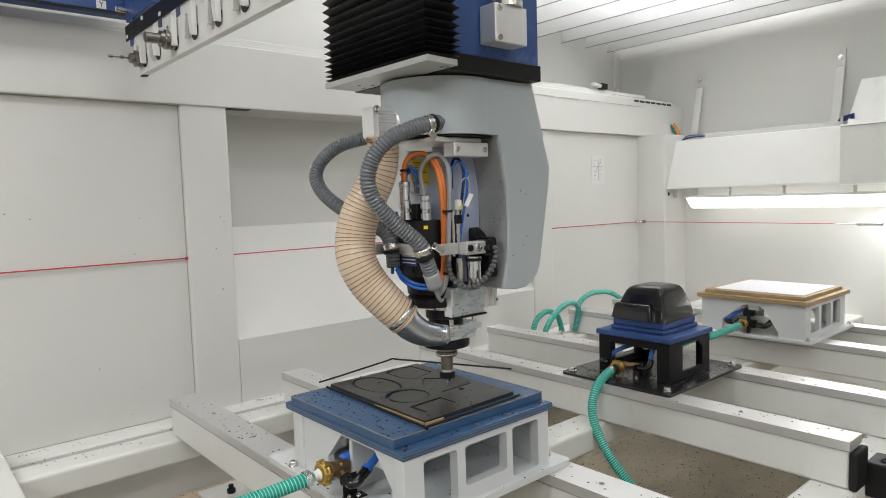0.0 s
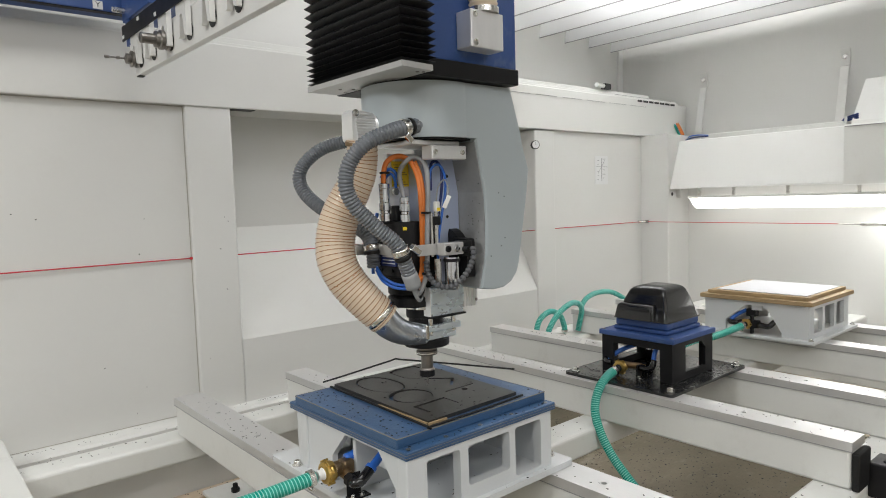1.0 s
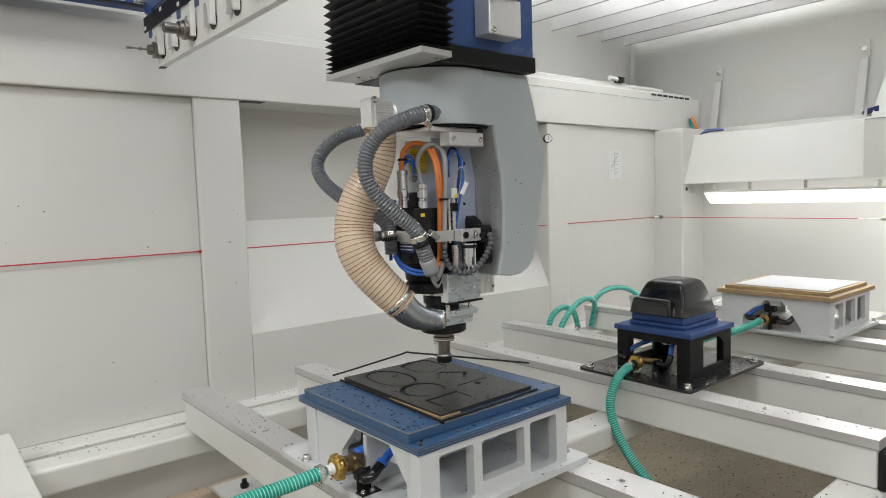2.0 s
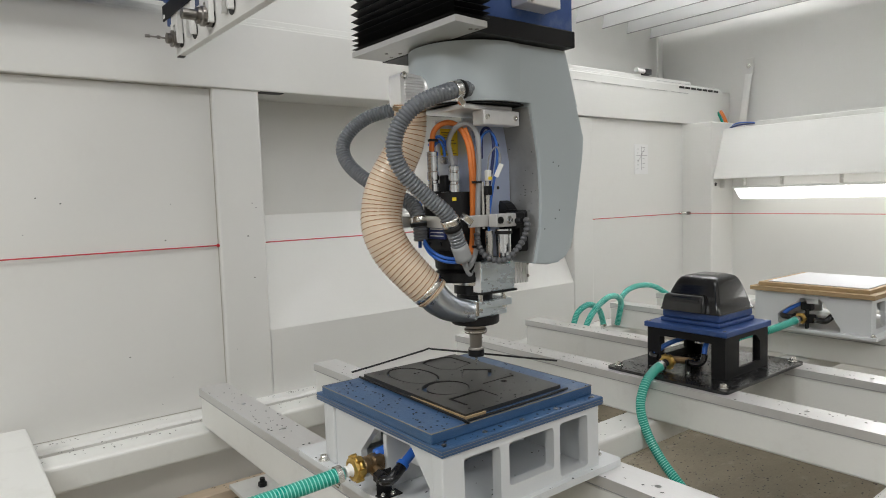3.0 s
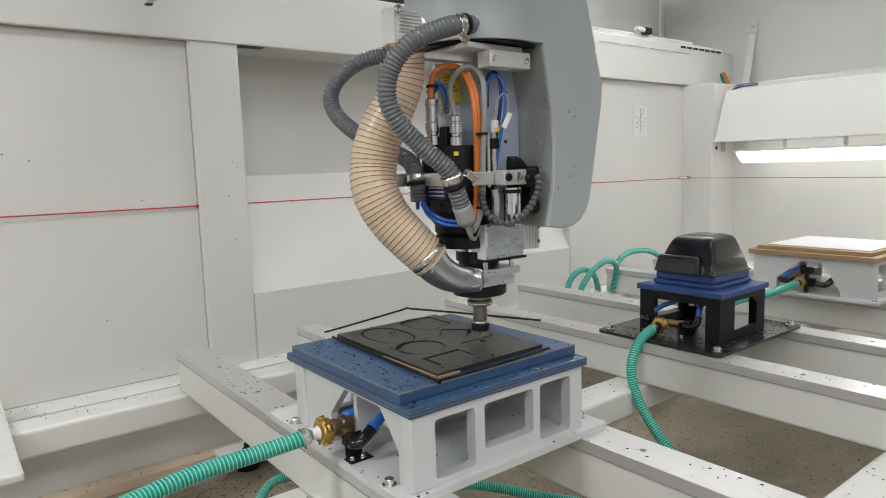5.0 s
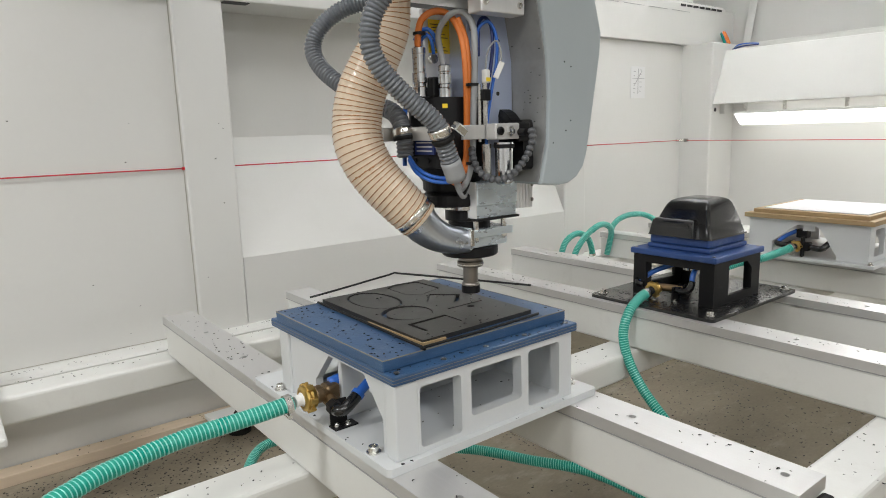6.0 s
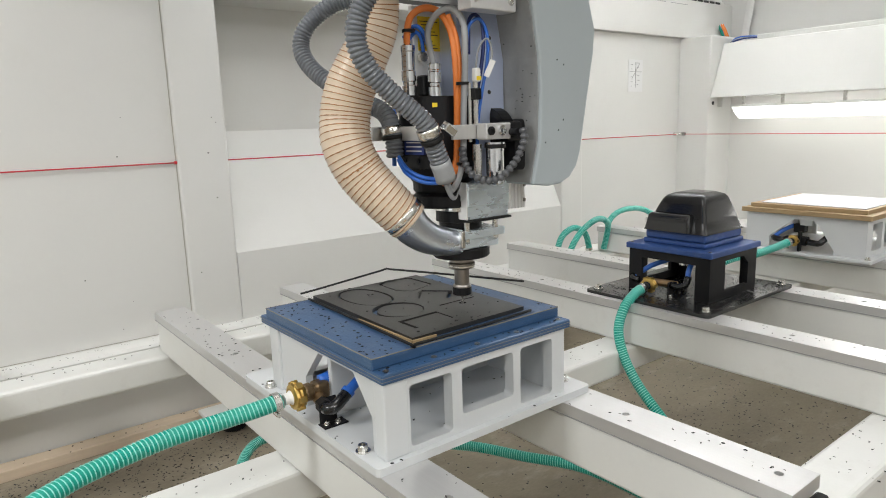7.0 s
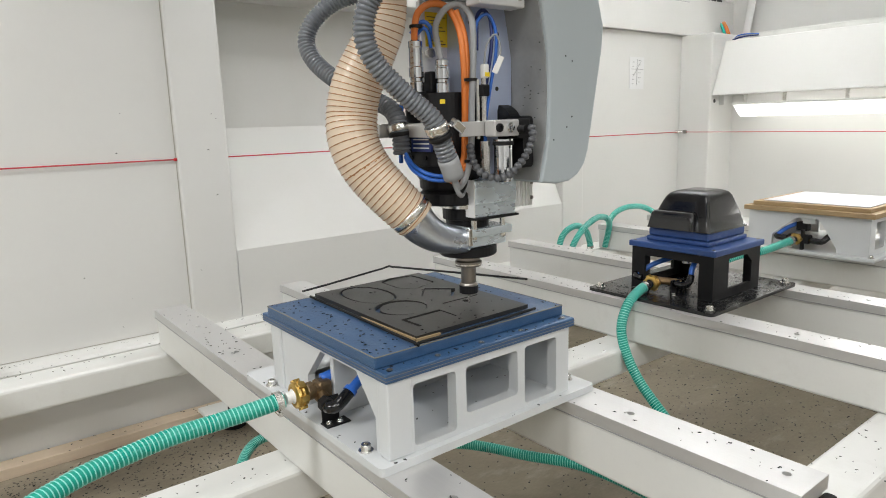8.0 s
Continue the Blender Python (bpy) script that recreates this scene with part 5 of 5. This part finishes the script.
# cables
CABLES = [
    ("orange_cable", "orange", 0.0072, [(-0.121, 0.012, 0.570), (-0.123, 0.011, 0.600), (-0.116, 0.005, 0.639), (-0.093, -0.014, 0.656), (-0.068, -0.035, 0.644), (-0.057, -0.057, 0.597), (-0.058, -0.069, 0.513), (-0.06, -0.069, 0.384), (-0.064, -0.066, 0.332), (-0.080, -0.060, 0.296), (-0.105, -0.075, 0.300), (-0.116, -0.095, 0.315)]),
    ("orange_cable", "orange", 0.0055, [(-0.060, -0.050, 0.640), (-0.050, -0.064, 0.590), (-0.052, -0.074, 0.513), (-0.054, -0.074, 0.384), (-0.060, -0.070, 0.330), (-0.085, -0.070, 0.305)]),
    ("grey_cable", "grey_cable", 0.0068, [(-0.078, -0.022, 0.535), (-0.081, -0.014, 0.570), (-0.089, -0.018, 0.612), (-0.079, -0.039, 0.643), (-0.056, -0.058, 0.651), (-0.044, -0.079, 0.621), (-0.049, -0.088, 0.55), (-0.054, -0.086, 0.448), (-0.057, -0.084, 0.358), (-0.062, -0.074, 0.306), (-0.085, -0.075, 0.280), (-0.108, -0.090, 0.300), (-0.118, -0.096, 0.318)]),
    ("dark_cable", "navy", 0.0040, [(-0.028, -0.075, 0.56), (-0.026, -0.074, 0.60), (-0.020, -0.070, 0.630), (-0.006, -0.073, 0.641), (0.002, -0.085, 0.621), (0.0, -0.090, 0.575), (-0.012, -0.090, 0.511), (-0.025, -0.090, 0.46)]),
    ("blue_tube", "bluetube", 0.0035, [(-0.036, -0.077, 0.57), (-0.030, -0.080, 0.615), (-0.010, -0.090, 0.630), (0.004, -0.098, 0.60), (0.002, -0.100, 0.55), (-0.014, -0.100, 0.485), (-0.026, -0.096, 0.409), (-0.028, -0.098, 0.34), (-0.03, -0.10, 0.31)]),
    ("white_tube", "grey_cable", 0.0021, [(-0.034, -0.104, 0.53), (-0.029, -0.108, 0.568), (-0.014, -0.118, 0.588), (-0.005, -0.122, 0.560), (-0.010, -0.122, 0.540)]),
    ("blue_tube", "bluetube", 0.0045, [(-0.118, 0.030, 0.60), (-0.105, 0.009, 0.622), (-0.092, -0.002, 0.612), (-0.083, -0.010, 0.580)]),
    ("blue_tube", "bluetube", 0.0040, [(-0.112, 0.030, 0.59), (-0.102, 0.008, 0.610), (-0.094, 0.000, 0.596), (-0.088, 0.002, 0.57)]),
    ("blue_tube", "bluetube", 0.0042, [(-0.138, 0.040, 0.345), (-0.140, 0.010, 0.318), (-0.130, -0.026, 0.301), (-0.108, -0.052, 0.296), (-0.085, -0.066, 0.300)]),
    ("blue_tube", "bluetube", 0.0042, [(-0.136, 0.044, 0.355), (-0.137, 0.012, 0.328), (-0.128, -0.024, 0.311), (-0.106, -0.050, 0.305), (-0.083, -0.064, 0.310)]),
    ("blue_tube", "bluetube", 0.0050, [(-0.125, 0.075, 0.33), (-0.126, 0.072, 0.40), (-0.120, 0.070, 0.46), (-0.10, 0.08, 0.50)]),
    ("black_cable", "rubber", 0.0042, [(-0.118, -0.094, 0.318), (-0.106, -0.090, 0.285), (-0.085, -0.080, 0.268), (-0.062, -0.070, 0.285), (-0.055, -0.070, 0.32)]),
    ("grey_cable", "grey_cable", 0.0050, [(-0.120, -0.092, 0.315), (-0.100, -0.090, 0.275), (-0.078, -0.078, 0.265), (-0.058, -0.066, 0.290)]),
]
for nm, mt, r, pts in CABLES:
    h(nm, sweep(pts, r, 0.006, 10), mt)
for p in ((-0.052, -0.082, 0.50), (-0.056, -0.082, 0.335), (-0.119, 0.010, 0.612)):
    h("cable_tie", cyl((p[0], p[1], p[2] - 0.003), (p[0], p[1], p[2] + 0.003), 0.014, sides=12), "rubber")

# ---------------------------------------------------------------- tool rack and end of the bridge, in world places at rest
rack = thing("tool_rack", "white plastic tool rack with forks hanging under the bridge", "tool rack")
part("rail", box(-0.002, 0.026, -0.9, 1.655, 2.085, 2.215, 0.003), M["white_pl"], rack, "translucent white plastic rail")
part("foot", box(0.000, 0.024, 1.625, 1.656, 2.081, 2.0845), M["ink"], rack)
part("dark_plate", box(-0.034, -0.029, 0.4, 1.70, 2.224, 2.285, 0.002), M["black"], rack, "black perforated strip")
for k in range(5):
    part("rivet", box(-0.0375, -0.0345, 1.665 - 0.20 * k, 1.685 - 0.20 * k, 2.232 + 0.030 * (k % 2), 2.246 + 0.030 * (k % 2), 0.001), M["white_pl"], rack)
for y in (1.58, 1.42, 1.23, 1.045, 0.845, 0.65, 0.45):
    fk = part("fork", slab(rounded([(y - 0.040, 2.250), (y + 0.050, 2.250), (y + 0.050, 2.120), (y + 0.026, 2.114), (y + 0.014, 2.190), (y - 0.008, 2.190), (y - 0.020, 2.118), (y - 0.040, 2.112)], 0.008, 3), [], 0.018, facing_x(-0.026)), M["white_pl"], rack, "white gripper fork")
    part("bore_ring", lathe([(0.030, 0.0), (0.030, 0.0015)], 20, pose(-0.0022, y - 0.006, 2.135, 0, -90, 0)), M["ink"], fk)


def rack_tool(y, rows, label, mt):
    return part("tool_holder", lathe(rows, 22, pose(-0.006, y, 2.140, 0, -90, 0)), M[mt], rack, label)


t1 = rack_tool(1.60, [(0.020, 0.0), (0.032, 0.002), (0.032, 0.012), (0.026, 0.015), (0.026, 0.019), (0.032, 0.022), (0.032, 0.028), (0.020, 0.031), (0.020, 0.046), (0.010, 0.050)], "steel collet holder with a thin burr", "tool")
part("burr", lathe([(0.0035, 0.048), (0.0035, 0.068), (0.0065, 0.070), (0.0065, 0.080), (0.003, 0.082), (0.003, 0.106), (0.006, 0.108), (0.006, 0.124)], 12, pose(-0.006, 1.60, 2.140, 0, -90, 0)), M["tool"], t1)
rack_tool(1.23, [(0.022, 0.0), (0.034, 0.002), (0.034, 0.012), (0.028, 0.015), (0.034, 0.022), (0.034, 0.034), (0.028, 0.038), (0.028, 0.050), (0.018, 0.052), (0.018, 0.098), (0.014, 0.100)], "dark steel milling tool in its holder", "tool")
part("hanger", box(-0.0287, -0.012, 1.62, 1.66, 2.20, 2.2995), M["blue"], rack, "blue hanger of the rack")
bridge = thing("bridge_end", "dark blue painted end of the gantry bridge with an axis letter", "gantry")
part("body", box(-1.3, 0.020, 1.752, 1.86, 2.352, 2.75, 0.004), M["blue"], bridge)
part("carriage", box(-1.295, -1.02, 1.8605, 1.995, 2.3402, 2.62, 0.004), M["blue"], bridge)
part("lower_edge", box(-1.3, 0.021, 1.750, 1.782, 2.3485, 2.3515), M["black"], bridge)
part("bracket", box(-0.0285, 0.110, 1.36, 1.70, 2.300, 2.6, 0.004), M["blue"], bridge)
part("eye_bolt", cyl((-0.075, 1.66, 2.340), (-0.0305, 1.66, 2.340), 0.011, sides=14), M["steel"], bridge)
sign = part("sign", box(-0.122, -0.086, 1.7475, 1.7515, 2.357, 2.389), M["white_pl"], bridge, "white axis sign")
def chips(name, spots, label, size=(0.0013, 0.0038)):
    """Milling chips as one heap of tiny curled flakes; spots give x0, x1, y0, y1, z and how many."""
    rnd = random.Random(len(spots) * 7 + int(size[1] * 1e5))
    verts, faces = [], []
    for x0, x1, y0, y1, z, n in spots:
        for _ in range(n):
            x, y, a, s = rnd.uniform(x0, x1), rnd.uniform(y0, y1), rnd.uniform(0, math.tau), rnd.uniform(*size)
            w, t = s * rnd.uniform(0.25, 0.5), s * rnd.uniform(0.2, 0.45)
            k = len(verts)
            ca, sa = math.cos(a), math.sin(a)
            bend = rnd.uniform(-0.6, 0.6) * s
            for u, lift in ((-1, 0.0), (0, t * 0.5), (1, 0.0)):
                for q in (-1, 1):
                    px, py = u * s, q * w + (bend if u == 0 else 0)
                    verts.append((x + px * ca - py * sa, y + px * sa + py * ca, z + 0.0003))
                    verts.append((x + px * ca - py * sa, y + px * sa + py * ca, z + t + lift))
            for j in (0, 4):
                a0, a1, b0, b1, c0, c1, d0, d1 = (k + j + e for e in range(8))
                faces += [(a1, b1, d1, c1), (a0, c0, c1, a1), (b0, b1, d1, d0)]
            faces += [(k, k + 1, k + 3, k + 2), (k + 8, k + 10, k + 11, k + 9)]
    me = bpy.data.meshes.new(name)
    me.from_pydata(verts, [], faces)
    me.materials.append(M["chip"])
    return tagged(new(name, me), label, "chips", kind="stuff")


chips("chips_on_board", [(0.004, 0.10, 0.005, 0.485, 1.0002, 95), (0.44, 0.516, 0.005, 0.485, 1.0002, 50), (0.12, 0.43, 0.02, 0.48, 1.0112, 40), (0.10, 0.44, 0.003, 0.06, 1.0112, 14), (0.01, 0.51, -0.030, -0.004, 0.9762, 40), (0.10, 0.516, 0.49, 0.52, 0.9762, 30)], "scattered black plastic chips on the blue board")
rail_spots = []
for k, (x0, x1) in enumerate(RAILS):
    rail_spots += [(x0 + 0.004, x1 - 0.004, -0.52, 1.42, RAIL + 0.0002, (60, 75, 85, 85, 30, 30)[k]), (x0 + 0.004, x1 - 0.004, 0.6, 1.42, RAIL + 0.0002, (25, 30, 10, 10, 10, 10)[k])]
chips("chips_on_rails", rail_spots, "black plastic chips strewn over the rails")
chips("chips_on_base", [(-0.02, 0.0, 0.06, 0.60, Z0 + 0.0003, 12), (0.06, 0.48, 0.02, 0.45, Z0 + 0.0003, 60), (0.0, 0.57, -0.043, -0.028, Z0 + 0.0003, 6)], "a few black chips on the white base plate", (0.0013, 0.0035))
chips("chips_on_stand", [(1.335, 1.915, 0.085, 0.145, PL + 0.0003, 160), (1.335, 1.45, 0.15, 0.57, PL + 0.0003, 170), (1.47, 1.76, 0.17, 0.46, PL + 0.0003, 120), (1.785, 1.915, 0.12, 0.57, PL + 0.0003, 90)], "pale and black chips on the black base plate")
chips("chips_on_beams", [(-0.7, 1.3, -0.57, -0.42, CROSS + 0.0003, 160), (1.4, 2.6, -0.57, -0.42, CROSS + 0.0003, 60), (-0.7, 1.3, 0.37, 0.51, CROSS + 0.0003, 150), (-0.6, 2.2, 1.47, 1.60, CROSS + 0.0003, 160), (-0.6, 0.25, 1.90, 1.95, 0.552, 60), (0.3, 0.9, 1.90, 1.93, 0.552, 40)], "black chips on the beams and the sill")
chips("chips_on_floor", [(-0.9, 0.45, 0.6, 1.9, FLOOR + 0.0003, 3600), (0.4, 1.6, -0.4, 1.4, FLOOR + 0.0003, 900), (1.2, 3.6, -0.6, 1.5, FLOOR + 0.0003, 2900), (-0.8, 1.0, 1.935, 2.015, FLOOR + 0.0453, 60)], "black plastic chips strewn over the concrete floor", (0.0020, 0.0048))

rnd = random.Random(5)
specks = []
for _ in range(14):
    specks.append((rnd.uniform(-0.7, 0.45), rnd.uniform(0.6, 1.6), rnd.uniform(0.0015, 0.0035)))
bm = bmesh.new()
for x, z, r in specks:
    y = 1.9585 if x < 0.24 else 1.9335
    box(x - r, x + r, y - 0.0006, y + 0.0006, z - r * 0.7, z + r * 0.7, 0, bm)
tagged(new("chips_on_wall", mesh_of("chips_on_wall", bm, M["chip"])), "tiny black chips stuck to the wall panels", "chips", kind="stuff")

curve = bpy.data.curves.new("letter", "FONT")
curve.body, curve.size, curve.align_x, curve.align_y, curve.extrude = "Y", 0.030, "CENTER", "CENTER", 0.0006
letter_src = bpy.data.objects.new("letter_src", curve)
scene.collection.objects.link(letter_src)
bpy.context.view_layer.update()
letter_mesh = bpy.data.meshes.new_from_object(letter_src.evaluated_get(bpy.context.evaluated_depsgraph_get()))
bpy.data.objects.remove(letter_src)
letter_mesh.materials.clear()
letter_mesh.materials.append(M["ink"])
letter = new("letter", letter_mesh)
letter.parent = sign
letter.matrix_basis = pose(-0.104, 1.7468, 2.373, 90, 0, 0)


def motions():
    shifts = [
        (0.0, 0.042, 0.032, 0.001), (0.5, 0.005, 0.081, 0.001), (1.0, 0.009, 0.096, 0.001), (1.5, 0.048, 0.138, 0.001),
        (3.0, 0.067, 0.110, 0.018), (3.5, 0.006, 0.016, 0.017), (4.0, -0.003, 0.002, 0.009), (4.5, 0.0, 0.0, 0.0), (5.0, 0.057, -0.002, -0.001),
        (6.5, 0.042, -0.029, 0.017), (7.0, 0.040, -0.029, 0.001), (7.5, 0.034, -0.028, 0.0), (8.0, 0.047, -0.032, -0.001),
    ]
    walk(head, [(t, pose(TIP0[0] + x, TIP0[1] + y, TIP0[2] + z)) for t, x, y, z in shifts])
    for ob in (rack, bridge):
        walk(ob, [(t, pose(x - 0.042, 0, 0)) for t, x, y, z in shifts])


motions()
